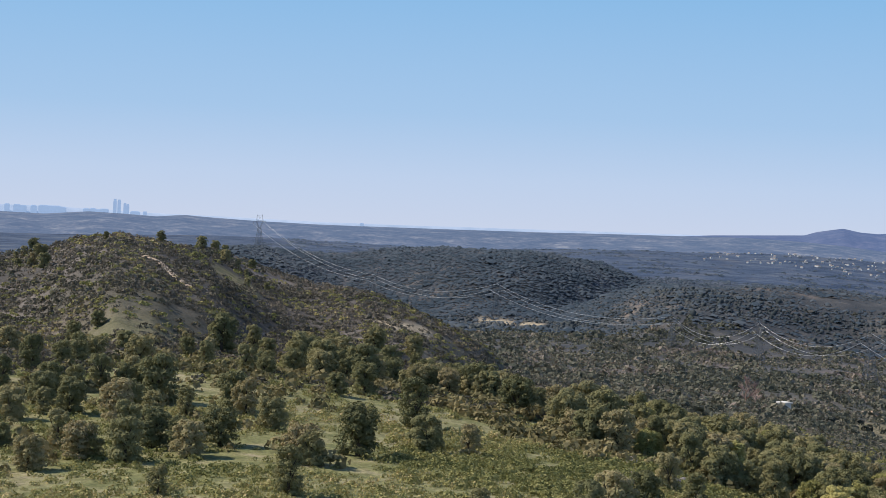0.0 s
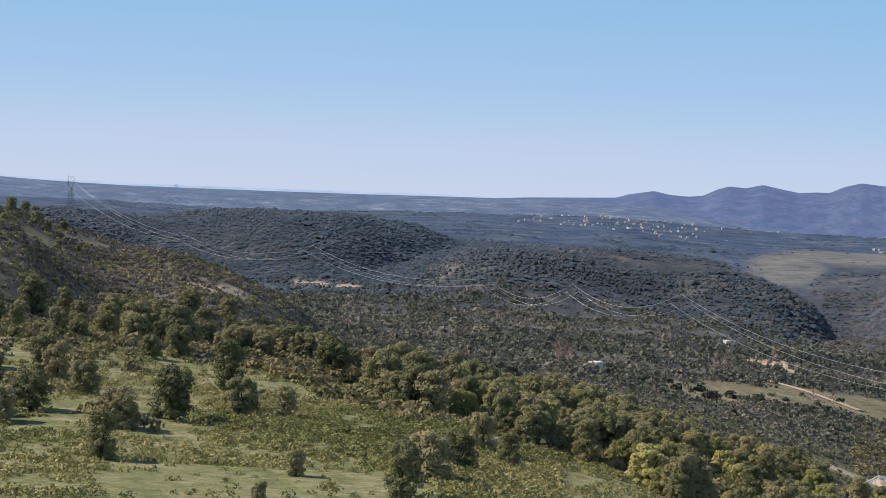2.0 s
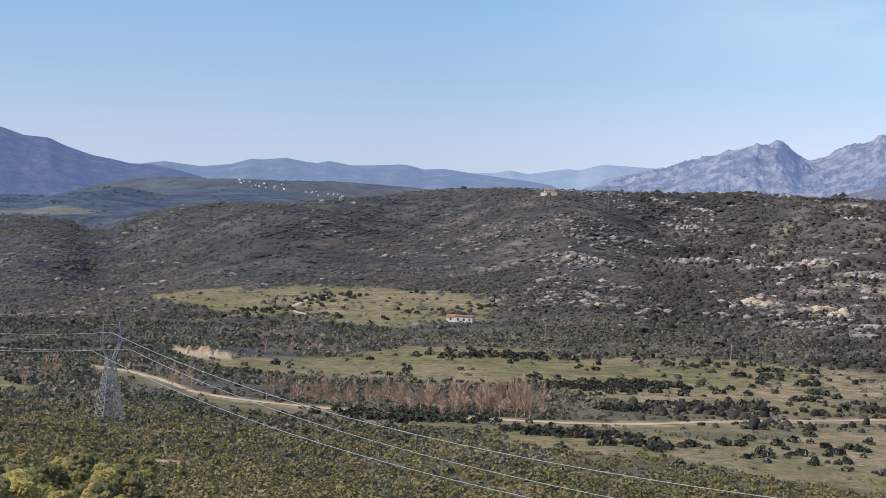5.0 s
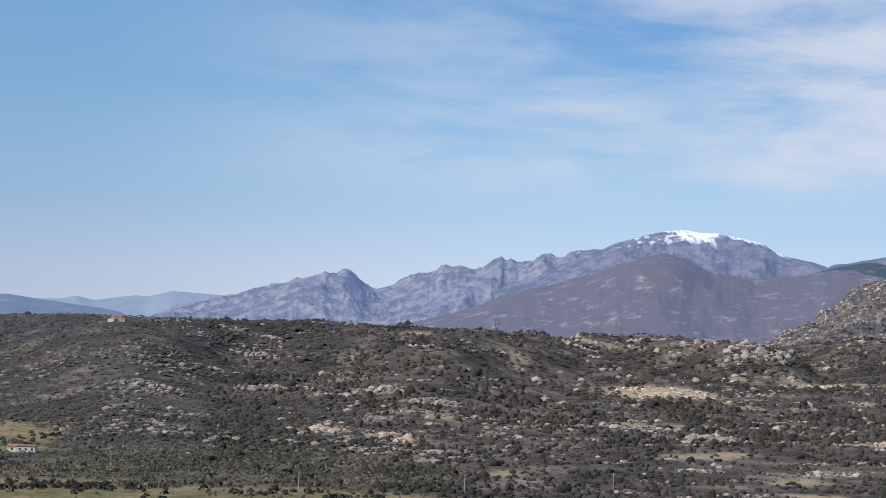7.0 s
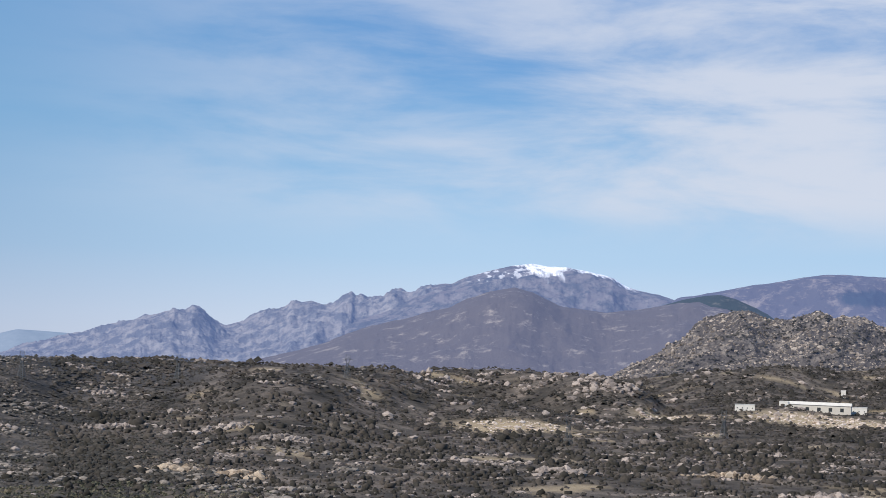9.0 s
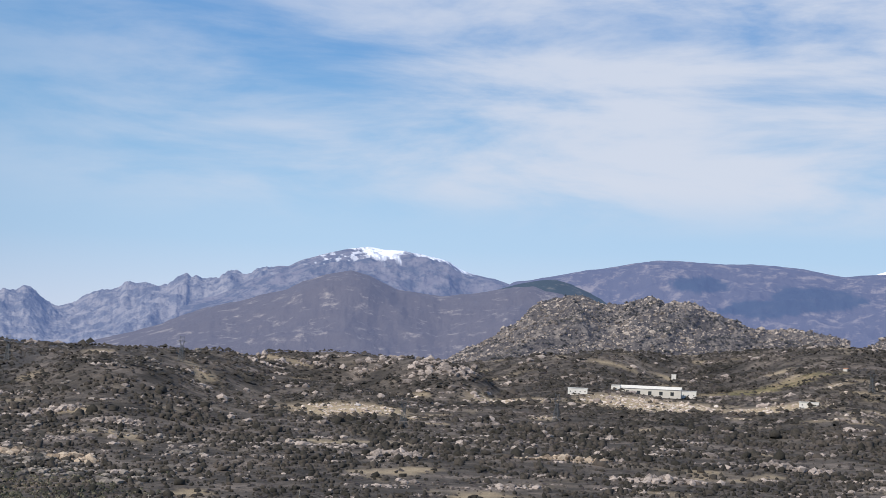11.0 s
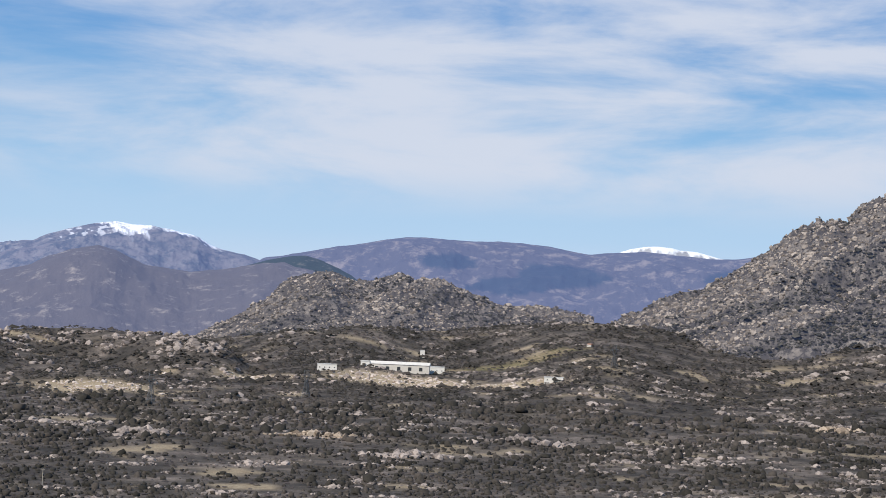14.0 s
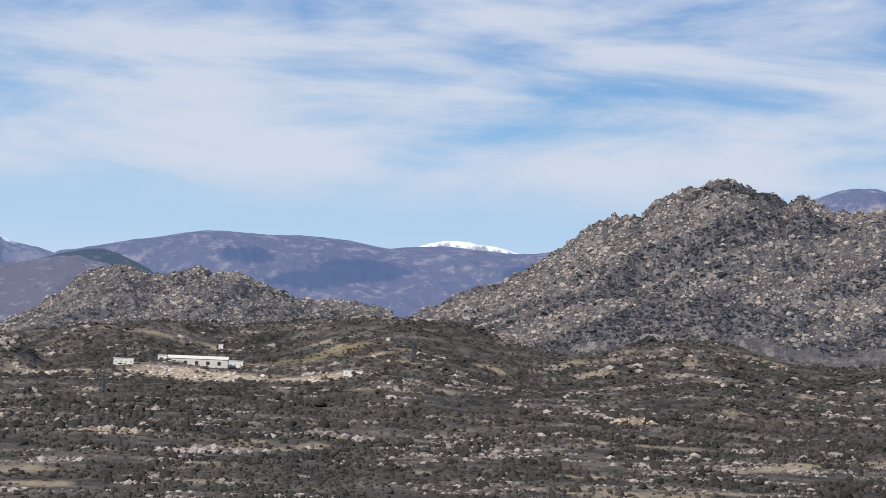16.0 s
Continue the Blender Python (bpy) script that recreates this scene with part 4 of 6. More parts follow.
az2, r2 = thin(az2, r2, (1 - 0.97 * meadow(az2, r2)) * np.where(az2 < 25.2, r2 < np.where(az2 < 17.8, 1560, 2180), 1) * (0.3 + 0.7 * clumps(az2, r2, 45, 19, -0.06, 8)), rng)
az, r = np.concatenate([az, az2]), np.concatenate([r, r2])
west = az + rng.normal(0, 2, len(az)) > 17
size = rng.gamma(4.0, 0.28, len(az))
scatter("distant_scrub", "dark oak scrub on distant slopes", M_HAZESCRUB, az[~west], r[~west], size[~west], 0.62, 0, rng, "scrub")
scatter("slope_scrub", "grey-brown scrub on a stony slope", M_SLOPESCRUB, az[west], r[west], size[west], 0.62, 0, rng, "scrub")
az, r = sow(34000, -8, 7.5, 1250, 1760, rng, 1.0)
scatter("mesa_scrub", "dark oak scrub covering a flat hill", M_HAZESCRUB, az, r, rng.gamma(4.0, 0.27, len(az)), 0.55, 0, rng, "scrub")
az, r = sow(42000, -6, 40, 1900, 4300, rng, 1.0)
x, y = xy(az, r)
az, r = thin(az, r, np.clip(0.5 + 10 * (fbm(az * 0.9, r / 70, 4, 131) - 0.05), 0, 1) * (1 - 0.85 * covered(FIELDS, az, r, 160.0)) * np.where((az > 7) & (az < 16) & (r > 2700), 0.25, 1) * np.where((az > 24) & ((r < 2150) | (r > 3400)), 0.12, 1), rng)
scatter("valley_groves", "dark groves in the far valley, tinted haze-blue", M_HAZESCRUB, az, r, rng.gamma(4.0, 0.45, len(az)), 0.45, 0, rng, "groves")
# the rocky plain in the west
az, r = sow(64000, 42, 91, 600, 2900, rng, 1.0)
w = (1 - bare(az, r)) * (1 - 0.9 * meadow(az, r)) * (0.22 + 0.78 * clumps(az, r, 55, 13, -0.05, 11))
az, r = thin(az, r, w, rng)
size = rng.gamma(4.0, 0.33, len(az)) * np.clip(r / 1300, 0.75, 1.5)
near = r < 1650
scatter("plain_scrub", "dark rounded scrub among granite on the plain", M_PLAINSCRUB, az[near], r[near], size[near] * 0.92, 0.85, -1, rng, "scrub", lump=0.48)
scatter("plain_scrub", "dark scrub on the far side of the plain", M_PLAINSCRUB, az[~near], r[~near], size[~near], 0.8, 0, rng, "scrub", lump=0.4)
az, r = sow(14000, 44, 91, 750, 2900, rng, 1.0)
az, r = thin(az, r, 1 - bare(az, r), rng)
scatter("heath", "low brown heath", M_HEATH, az, r, rng.uniform(0.7, 2.0, len(az)) * np.clip(r / 1300, 0.8, 1.5), 0.5, 0, rng, "heath")
az, r = sow(12000, 38, 91, 650, 2700, rng, 1.0)
az, r = thin(az, r, clumps(az, r, 85, 23, 0.12, 14) * np.where((az < 55) & (r < 960), 0, 1) * np.clip((az - 34) / 8, 0, 1) * (1 - 0.9 * meadow(az, r)) * (1 - 0.8 * bare(az, r)), rng)
scatter("granite_boulders", "pale weathered granite boulders and slabs", M_ROCK, az, r, np.minimum(rng.gamma(2.0, 0.85, len(az)), 4.5) * np.clip(r / 1400, 0.7, 1.6), 0.55, 1, rng, "boulders", lump=0.22, sink=0.3)
def outcrops(n, a0, a1, r0, r1, seed):
    """Low outcrops: heaps of slabs and boulders that lie together."""
    ca, cr = sow(n, a0, a1, r0, r1, rng, 1.0)
    ca, cr = thin(ca, cr, (1 - 0.95 * meadow(ca, cr)) * np.where((ca < 55) & (cr < 960), 0, 1) * (0.15 + 0.85 * clumps(ca, cr, 160, seed, 0.04, 8)), rng)
    many = rng.integers(10, 48, len(ca))
    ca, cr = np.repeat(ca, many), np.repeat(cr, many)
    grow = np.repeat(rng.uniform(0.6, 1.9, len(many)), many)
    az = ca + np.degrees(rng.normal(0, 5.0, len(ca)) * grow / cr)
    r = cr + rng.normal(0, 2.2, len(ca)) * grow
    return az, r, np.minimum(rng.gamma(2.0, 0.46, len(az)), 3.2) * (0.6 + 0.4 * grow) * np.clip(cr / 1500, 0.75, 1.4)


az, r, size = outcrops(820, 41, 91, 640, 2750, 141)
az2, r2, size2 = outcrops(520, 44, 91, 600, 1350, 143)
az, r, size = np.concatenate([az, az2]), np.concatenate([r, r2]), np.concatenate([size, size2])
scatter("granite_outcrops", "pale granite outcrops standing out of the scrub", M_ROCK, az, r, size, 0.6, 1, rng, "boulders", lump=0.26, sink=0.25)
az, r = sow(30000, 20, 52, 1000, 2250, rng, 1.0)
az, r = thin(az, r, clumps(az, r, 60, 27, 0.13, 9) * (0.35 + 0.65 * np.clip((az - 33) / 8, 0, 1)) * (1 - 0.9 * meadow(az, r)) * np.where((az < 17.8) & (r > 1560), 0, 1), rng)
scatter("slope_outcrops", "grey stone outcrops on a scrubby slope", M_SLOPEROCK, az, r, np.minimum(rng.gamma(2.0, 0.75, len(az)), 3.2), 0.5, 1, rng, "boulders", lump=0.22, sink=0.4)
az, r = sow(5600, 52.2, 60.4, 2080, 2320, rng)
az, r = thin(az, r, clumps(az, r, 45, 33, 0.02, 9), rng)
scatter("knoll_boulders", "granite boulders heaped on a knoll", M_ROCK, az, r, np.minimum(rng.gamma(2.0, 0.95, len(az)), 5), 0.7, 1, rng, "boulders", lump=0.22, sink=0.3)


M_WARMROCK = speckled("ochre_granite", [(0.22, (0.170, 0.132, 0.100)), (0.48, (0.323, 0.255, 0.196)), (0.75, (0.510, 0.416, 0.326))], 0.05, 0.9, island=0.55)


def rock_heap(az, r, wide, deep, n, mat, label):
    """One outcrop: a long heap of boulders and slabs, highest in its middle."""
    u, w = rng.normal(0, 0.42, n), rng.normal(0, 0.42, n)
    a, d = az + np.degrees(u * wide / r), r + w * deep
    x, y = xy(a, d)
    lift = 2.6 * np.exp(-(u ** 2 + w ** 2) * 4)
    size = np.minimum(rng.gamma(1.8, 0.75, n) + 0.5, 3.6)
    scatter_at("rock_outcrop", label, mat, x, y, land(a, d) + lift, size, 0.75, 1, rng, "rock outcrop", lump=0.28, sink=0.1)


for a, d, wide, deep in ((63.3, 1270, 30, 12), (45.8, 1165, 20, 10), (47.9, 1150, 22, 11), (79.5, 1572, 22, 14)):
    rock_heap(a, d, wide, deep, 90, M_WARMROCK, "heap of ochre granite boulders standing out of dark scrub")
for a, d, wide, deep in ((70.2, 1290, 46, 14), (49.2, 1395, 24, 8), (44.0, 1524, 34, 14), (47.3, 1489, 26, 16), (40.0, 1439, 30, 16), (43.7, 1790, 30, 12), (66.5, 1150, 34, 12), (58.0, 1240, 30, 12)):
    rock_heap(a, d, wide, deep, 110, M_ROCK, "low outcrop of pale weathered granite among scrub")


M_RUBBLE = speckled("pale_quarry_stone", [(0.25, (0.397, 0.320, 0.268)), (0.5, (0.567, 0.476, 0.416)), (0.75, (0.700, 0.622, 0.576))], 0.05, 0.9, island=0.5)
az, r = sow(11000, 53.5, 72, 1640, 2130, rng)
az, r = thin(az, r, np.clip(bare(az, r) * 1.5 - 0.5, 0, 1), rng)
scatter("quarry_rubble", "pale heaps of quarried stone", M_RUBBLE, az, r, rng.gamma(1.6, 0.5, len(az)) + 0.2, 0.5, 1, rng, "stone", lump=0.25, sink=0.3)


def clothe(hill, boulders, bushes, rng, seed, big):
    """Crags and scrub over a rocky hill: more stone towards the top, more growth at the foot."""
    azs = hill[0]
    for name, label, mat, n, cat in (("hill_boulders", "granite boulders and crags on a hill", M_HILLROCK, boulders, "boulders"), ("hill_scrub", "dark scrub between the crags of a hill", M_FOOTSCRUB, bushes, "scrub")):
        az, v = rng.uniform(azs[0], azs[-1], n), rng.uniform(0.11, 1.0, n)
        x, y, z = relief(az, v, *hill)
        k = fbm(x / 75, y / 75 + z / 34, 4, seed) + 0.22 * (v - 0.45)
        if cat == "boulders":
            keep = rng.uniform(0, 1, n) < np.clip(0.5 + 7 * k, 0.06, 1)
            size = np.minimum(rng.gamma(1.0, big * 0.72, n) + 0.4, 5.0)
            scatter_at(name, label, mat, x[keep], y[keep], z[keep], size[keep], 0.75, 1, rng, cat, lump=0.34, sink=-0.3)
        else:
            keep = rng.uniform(0, 1, n) < np.clip(0.5 - 7 * k, 0.05, 1)
            size = rng.gamma(2.2, big * 0.42, n)
            scatter_at(name, label, mat, x[keep], y[keep], z[keep], size[keep], 0.8, 0, rng, cat, lump=0.3, sink=0.2)


clothe(GREAT, 50000, 66000, rng, 101, 1.4)
clothe(ROUND, 16000, 22000, rng, 103, 1.4)


# ---- trees ----
M_BARK = speckled("dark_bark", [(0.3, (0.05, 0.04, 0.03)), (0.7, (0.12, 0.10, 0.075))], 0.5, 6)
M_TWIG = speckled("pale_bare_twigs", [(0.3, (0.345, 0.237, 0.176)), (0.7, (0.529, 0.385, 0.286))], 0.2, 3)
M_TWIG_RED = speckled("russet_bare_twigs", [(0.3, (0.356, 0.234, 0.193)), (0.7, (0.564, 0.398, 0.322))], 0.2, 3)


def crown_material(name, stops):
    m, n, l, b = material(name, 0.85)
    info = n.new("ShaderNodeObjectInfo")
    g = n.new("ShaderNodeNewGeometry")
    f = n.new("ShaderNodeMath")
    f.operation = "MULTIPLY_ADD"
    l.new(g.outputs["Random Per Island"], f.inputs[0])
    f.inputs[1].default_value = 0.28
    f2 = n.new("ShaderNodeMath")
    f2.operation = "MULTIPLY"
    l.new(info.outputs["Random"], f2.inputs[0])
    f2.inputs[1].default_value = 0.72
    l.new(f2.outputs[0], f.inputs[2])
    col = ramp(n, l, f.outputs[0], stops)
    l.new(col, b.inputs["Base Color"])
    leafy_shader(n, l, b, col)
    return m


M_OAK = crown_material("evergreen_oak_leaves", [(0.05, (0.137, 0.138, 0.064)), (0.5, (0.243, 0.225, 0.104)), (0.8, (0.334, 0.283, 0.139)), (1.0, (0.387, 0.297, 0.170))])
M_GREEN = crown_material("yellow_green_leaves", [(0.05, (0.202, 0.197, 0.071)), (0.5, (0.379, 0.345, 0.124)), (1.0, (0.552, 0.454, 0.173))])


def tube(bm, a, b, r0, r1, sides=5):
    d = (b - a).normalized()
    u = d.orthogonal().normalized()
    w = d.cross(u)
    ring = []
    for p, rr in ((a, r0), (b, r1)):
        ring.append([bm.verts.new(p + (u * math.cos(2 * math.pi * k / sides) + w * math.sin(2 * math.pi * k / sides)) * rr) for k in range(sides)])
    for k in range(sides):
        bm.faces.new((ring[0][k], ring[0][(k + 1) % sides], ring[1][(k + 1) % sides], ring[1][k]))


def crown_mesh(name, rnd, height, width, clumps_n, leaves, mat, low=0.18):
    """A crown of leaf clumps set round a rounded, uneven form."""
    vs, fs = [], []
    for c in range(clumps_n):
        h = rnd.uniform(low, 0.93)
        bulge = math.sqrt(max(0.02, 1 - ((h - 0.36) / 0.66) ** 2)) if h > 0.36 else 0.78 + 0.22 * h / 0.36
        a, q = rnd.uniform(0, 2 * math.pi), math.sqrt(rnd.uniform(0.05, 1)) * bulge * width * 0.46
        cen = np.array([math.cos(a) * q, math.sin(a) * q, h * height])
        rad = width * rnd.uniform(0.085, 0.165)
        d = np.random.default_rng(rnd.randrange(1 << 30)).normal(size=(leaves, 3))
        d /= np.linalg.norm(d, axis=1, keepdims=True)
        d[:, 2] = np.where(d[:, 2] < -0.4, -d[:, 2], d[:, 2])
        p = cen + d * rad * np.array([1, 1, 0.85])
        t1 = np.cross(d, np.roll(d, 1, 0) + 0.3)
        t1 /= np.linalg.norm(t1, axis=1, keepdims=True) + 1e-6
        t2 = np.cross(d, t1) + 0.45 * d
        w = rad * 0.175
        base = len(vs)
        quad = np.stack([p - t1 * w, p - t2 * w * 0.7, p + t1 * w, p + t2 * w * 1.1], 1).reshape(-1, 3)
        vs.extend(quad.tolist())
        fs.extend([[base + 4 * k, base + 4 * k + 1, base + 4 * k + 2, base + 4 * k + 3] for k in range(leaves)])
    return vs, fs


def make_tree(seed, height, width, mat, label, name="evergreen_oak", low=0.05, clumps_n=84, leaves=104):
    rnd = random.Random(seed)
    root = new(name)
    bm = bmesh.new()
    lean = Vector((rnd.uniform(-0.2, 0.2), rnd.uniform(-0.2, 0.2), height * 0.42))
    tube(bm, Vector((0, 0, -0.4)), lean * 0.5, 0.055 * width + 0.05, 0.04 * width + 0.03, 7)
    tube(bm, lean * 0.5, lean, 0.04 * width + 0.03, 0.03 * width, 6)
    for k in range(5):
        a = rnd.uniform(0, 6.28)
        tube(bm, lean * rnd.uniform(0.5, 1.0), lean * 1.1 + Vector((math.cos(a) * width * 0.3, math.sin(a) * width * 0.3, height * rnd.uniform(0.1, 0.35))), 0.03 * width, 0.01 * width, 5)
    part("trunk", bm, M_BARK, root)
    vs, fs = crown_mesh("crown", rnd, height, width, clumps_n, leaves, mat, low)
    mesh_object("crown", vs, fs, mat, smooth=False, parent=root)
    tagged(root, label, "tree")
    return root


def make_bare_tree(seed, height, spread, mat, label):
    rnd = random.Random(seed)
    root = new("bare_poplar")
    bm = bmesh.new()
    tube(bm, Vector((0, 0, -0.4)), Vector((0, 0, height * 0.55)), 0.16, 0.09, 6)
    tube(bm, Vector((0, 0, height * 0.55)), Vector((rnd.uniform(-0.3, 0.3), 0, height * 0.97)), 0.09, 0.02, 5)
    part("trunk", bm, mat, root)
    bm = bmesh.new()
    for k in range(34):
        z = height * rnd.uniform(0.12, 0.85)
        a = rnd.uniform(0, 6.28)
        out = spread * (1.05 - z / height) * rnd.uniform(0.5, 1.1)
        p = Vector((0, 0, z))
        q = p + Vector((math.cos(a) * out * 0.7, math.sin(a) * out * 0.7, height * rnd.uniform(0.10, 0.22)))
        tube(bm, p, q, 0.06, 0.035, 3)
        for _ in range(7):
            b = a + rnd.uniform(-1.0, 1.0)
            s0 = p.lerp(q, rnd.uniform(0.3, 1.0))
            tube(bm, s0, s0 + Vector((math.cos(b) * out * 0.5, math.sin(b) * out * 0.5, height * rnd.uniform(0.05, 0.16))), 0.04, 0.02, 3)
    part("twig_crown", bm, mat, root)
    return tagged(root, label, "tree", "bare trees in the valley")


class Wood:
    """Plants trees: the first use of a kind stands itself, later ones are copies."""

    def __init__(self, makers, group):
        self.kinds = [(m, []) for m in makers]
        self.group = group

    def plant(self, k, az, r, scale, turn):
        m = Matrix.Translation(spot(az, r)) @ Matrix.Rotation(turn, 4, "Z") @ Matrix.Scale(scale, 4)
        made, used = self.kinds[k % len(self.kinds)]
        if not used:
            root = made()
            root["group"] = self.group
            root.matrix_basis = m
            used.append(root)
        else:
            root = used[0].copy()
            scene.collection.objects.link(root)
            for c in used[0].children:
                d = c.copy()
                scene.collection.objects.link(d)
                d.parent = root
            root.matrix_basis = m


OAKS = Wood([lambda: make_tree(1, 4.6, 4.4, M_OAK, "rounded dark evergreen oak on grassy ground"),
             lambda: make_tree(2, 5.0, 3.4, M_OAK, "tall dark evergreen oak on grassy ground"),
             lambda: make_tree(3, 4.0, 4.0, M_OAK, "low bushy evergreen oak on grassy ground", low=0.04),
             lambda: make_tree(4, 5.4, 4.6, M_OAK, "evergreen oak with a brownish crown"),
             lambda: make_tree(5, 4.4, 3.0, M_OAK, "slender olive-green juniper tree")], "trees on the hillside")
GREENS = Wood([lambda: make_tree(11, 4.8, 4.8, M_GREEN, "yellow-green evergreen oak in a dense wood", name="wood_oak"),
               lambda: make_tree(12, 5.2, 4.2, M_OAK, "dark green evergreen oak in a dense wood", name="wood_oak"),
               lambda: make_tree(13, 4.2, 4.6, M_GREEN, "broad yellow-green oak in a dense wood", name="wood_oak", low=0.04),
               lambda: make_tree(14, 5.6, 4.0, M_OAK, "tall evergreen oak in a dense wood", name="wood_oak")], "trees of the wood below the hilltop")
BARE = Wood([lambda: make_bare_tree(21, 10, 4.0, M_TWIG, "leafless pale poplar beside the dirt road"),
             lambda: make_bare_tree(22, 8, 4.6, M_TWIG_RED, "leafless russet tree in the valley"),
             lambda: make_bare_tree(23, 12, 3.0, M_TWIG, "tall slim leafless poplar")], "bare trees in the valley")

# single trees of the open slope: heading, distance, height factor
SLOPE_TREES = [(-9.4, 274, 0.95), (-12.7, 247, 0.95), (-11.3, 260, 0.8), (-8.8, 220, 1.1), (-7.9, 207, 0.8), (-6.8, 184, 0.9), (-6.05, 210, 0.9), (-5.2, 199, 0.9), (-9.75, 172, 0.8),
               (-8.1, 180, 0.8), (-8.9, 182, 0.9), (-11.8, 183, 0.8), (-12.7, 168, 0.8), (-10.0, 202, 0.9), (-4.6, 151, 0.95), (-4.2, 174, 0.85), (-8.7, 149, 0.55), (-11.0, 175, 0.85),
               (-6.9, 325, 1.3), (-5.9, 335, 1.3), (-4.6, 280, 0.85), (-4.2, 360, 1.2), (-3.2, 239, 0.75), (-2.3, 244, 0.8), (-0.7, 213, 1.4), (-0.3, 192, 0.85), (1.1, 192, 0.7), (-13.3, 204, 0.9), (-11.5, 209, 0.8),
               (4.9, 135, 1.0)]
NEAR_TREES = [(5.7, 149, 0.9), (7.4, 184, 0.85), (6.7, 162, 0.85), (1.5, 146, 0.4), (8.3, 174, 0.8), (11.4, 225, 1.0), (0.4, 124, 0.35), (8.8, 215, 0.95), (-2.45, 183, 1.0), (-13.6, 230, 0.9), (-12.1, 225, 0.85), (-10.6, 232, 0.9), (-9.6, 240, 0.8)]
rnd = random.Random(8)
for k, (a, d, h) in enumerate(SLOPE_TREES + NEAR_TREES):
    OAKS.plant(k, a, d, h, rnd.uniform(0, 6.28))
for k in range(36):
    a, d = rnd.uniform(-14.5, -3.5), rnd.uniform(172, 330)
    OAKS.plant(rnd.randrange(5), a, d, rnd.uniform(0.55, 0.95), rnd.uniform(0, 6.28))
for k in range(26):
    a = rnd.uniform(-13.5, -5.5)
    OAKS.plant(rnd.randrange(5), a, rnd.uniform(425, 480), rnd.uniform(0.4, 0.75), rnd.uniform(0, 6.28))
# the dense belt along the shoulder of the hill
belt = [(a, d) for a, d in ((rnd.uniform(-4.5, 14), rnd.uniform(150, 380)) for _ in range(900)) if abs(d - np.interp(a, [-4, -1.4, 2.2, 5.7, 9.3, 14], [325, 315, 280, 262, 250, 240])) < np.interp(a, [-4, -1.4, 2.2, 5.7, 14], [55, 70, 48, 45, 60])]
for k, (a, d) in enumerate(belt[:175]):
    OAKS.plant(rnd.randrange(5), a, d, rnd.uniform(0.75, 1.2), rnd.uniform(0, 6.28))
# the wood below
for k in range(190):
    a = rnd.uniform(6.5, 27)
    OAK_R = rnd.uniform(178 if a > 11 else 205, 345)
    if 16 < a < 23.5 and -75 < OAK_R - road_distance(a) < 12:
        continue
    GREENS.plant(rnd.randrange(4), a, OAK_R, rnd.uniform(0.6, 0.98), rnd.uniform(0, 6.28))
# undergrowth between the trees
az, r = sow(2600, -4.5, 16, 205, 350, rng, 1.1)
az, r = thin(az, r, (abs(r - np.interp(az, [-4, -1.4, 2.2, 5.7, 9.3, 14], [325, 315, 280, 262, 250, 240])) < 62) * (0.35 + 0.65 * clumps(az, r, 16, 151, -0.05, 8)), rng)
az2, r2 = sow(500, -14.5, -3, 165, 340, rng, 1.1)
az2, r2 = thin(az2, r2, (0.1 + 0.9 * clumps(az2, r2, 22, 153, 0.0, 9)), rng)
az, r = np.concatenate([az, az2]), np.concatenate([r, r2])
leafy("undergrowth", "olive-green bushes filling the gaps between the trees", M_LEAF, az, r, rng.uniform(0.6, 1.7, len(az)), 1.0, 34, rng, "bushes", (0.15, 0.30))
# bare trees
for k in range(96):
    a = 30.6 + 8.6 * (k / 95) ** 0.75 + rnd.uniform(-0.2, 0.2)
    BARE.plant(rnd.randrange(3), a, float(np.interp(a, *VALLEY_ROAD)) + rnd.uniform(5, 42), rnd.uniform(0.55, 0.85) + 0.35 * (k / 95) ** 2, rnd.uniform(0, 6.28))
for a, d, h in [(22.9, 632, 0.9), (23.6, 650, 1.05), (23.9, 655, 0.95), (27.5, 645, 0.9), (27.8, 650, 0.8), (28.1, 655, 0.9), (14.6, 690, 0.9), (14.9, 696, 0.9), (16.4, 822, 0.8), (17.7, 612, 0.7), (18.3, 628, 0.7), (20.0, 622, 0.8), (20.3, 628, 0.7), (9.7, 579, 1.1), (10.0, 585, 0.9), (30.4, 830, 0.8), (31.2, 840, 0.8), (32.0, 850, 0.7)]:
    BARE.plant(1 if a < 21 or a > 30 else rnd.randrange(3), a, d, h, rnd.uniform(0, 6.28))


# ---- pylons and cables ----
def metal(name, col, rough=0.5):
    m, n, l, b = material(name, rough)
    b.inputs["Metallic"].default_value = 0.6
    l.new(ramp(n, l, noise_node(n, l, 1.5, 4), [(0.3, tuple(c * 0.8 for c in col)), (0.7, col)]), b.inputs["Base Color"])
    return m


M_STEEL = metal("galvanised_steel", (0.50, 0.50, 0.49))
M_DULLSTEEL = metal("weathered_steel", (0.16, 0.17, 0.18))
M_CABLE = metal("aluminium_cable", (0.62, 0.61, 0.60), 0.4)
M_GLASSY = metal("insulator_glaze", (0.30, 0.32, 0.30), 0.3)


def beam(bm, a, b, w):
    tube(bm, Vector(a), Vector(b), w, w, 4)


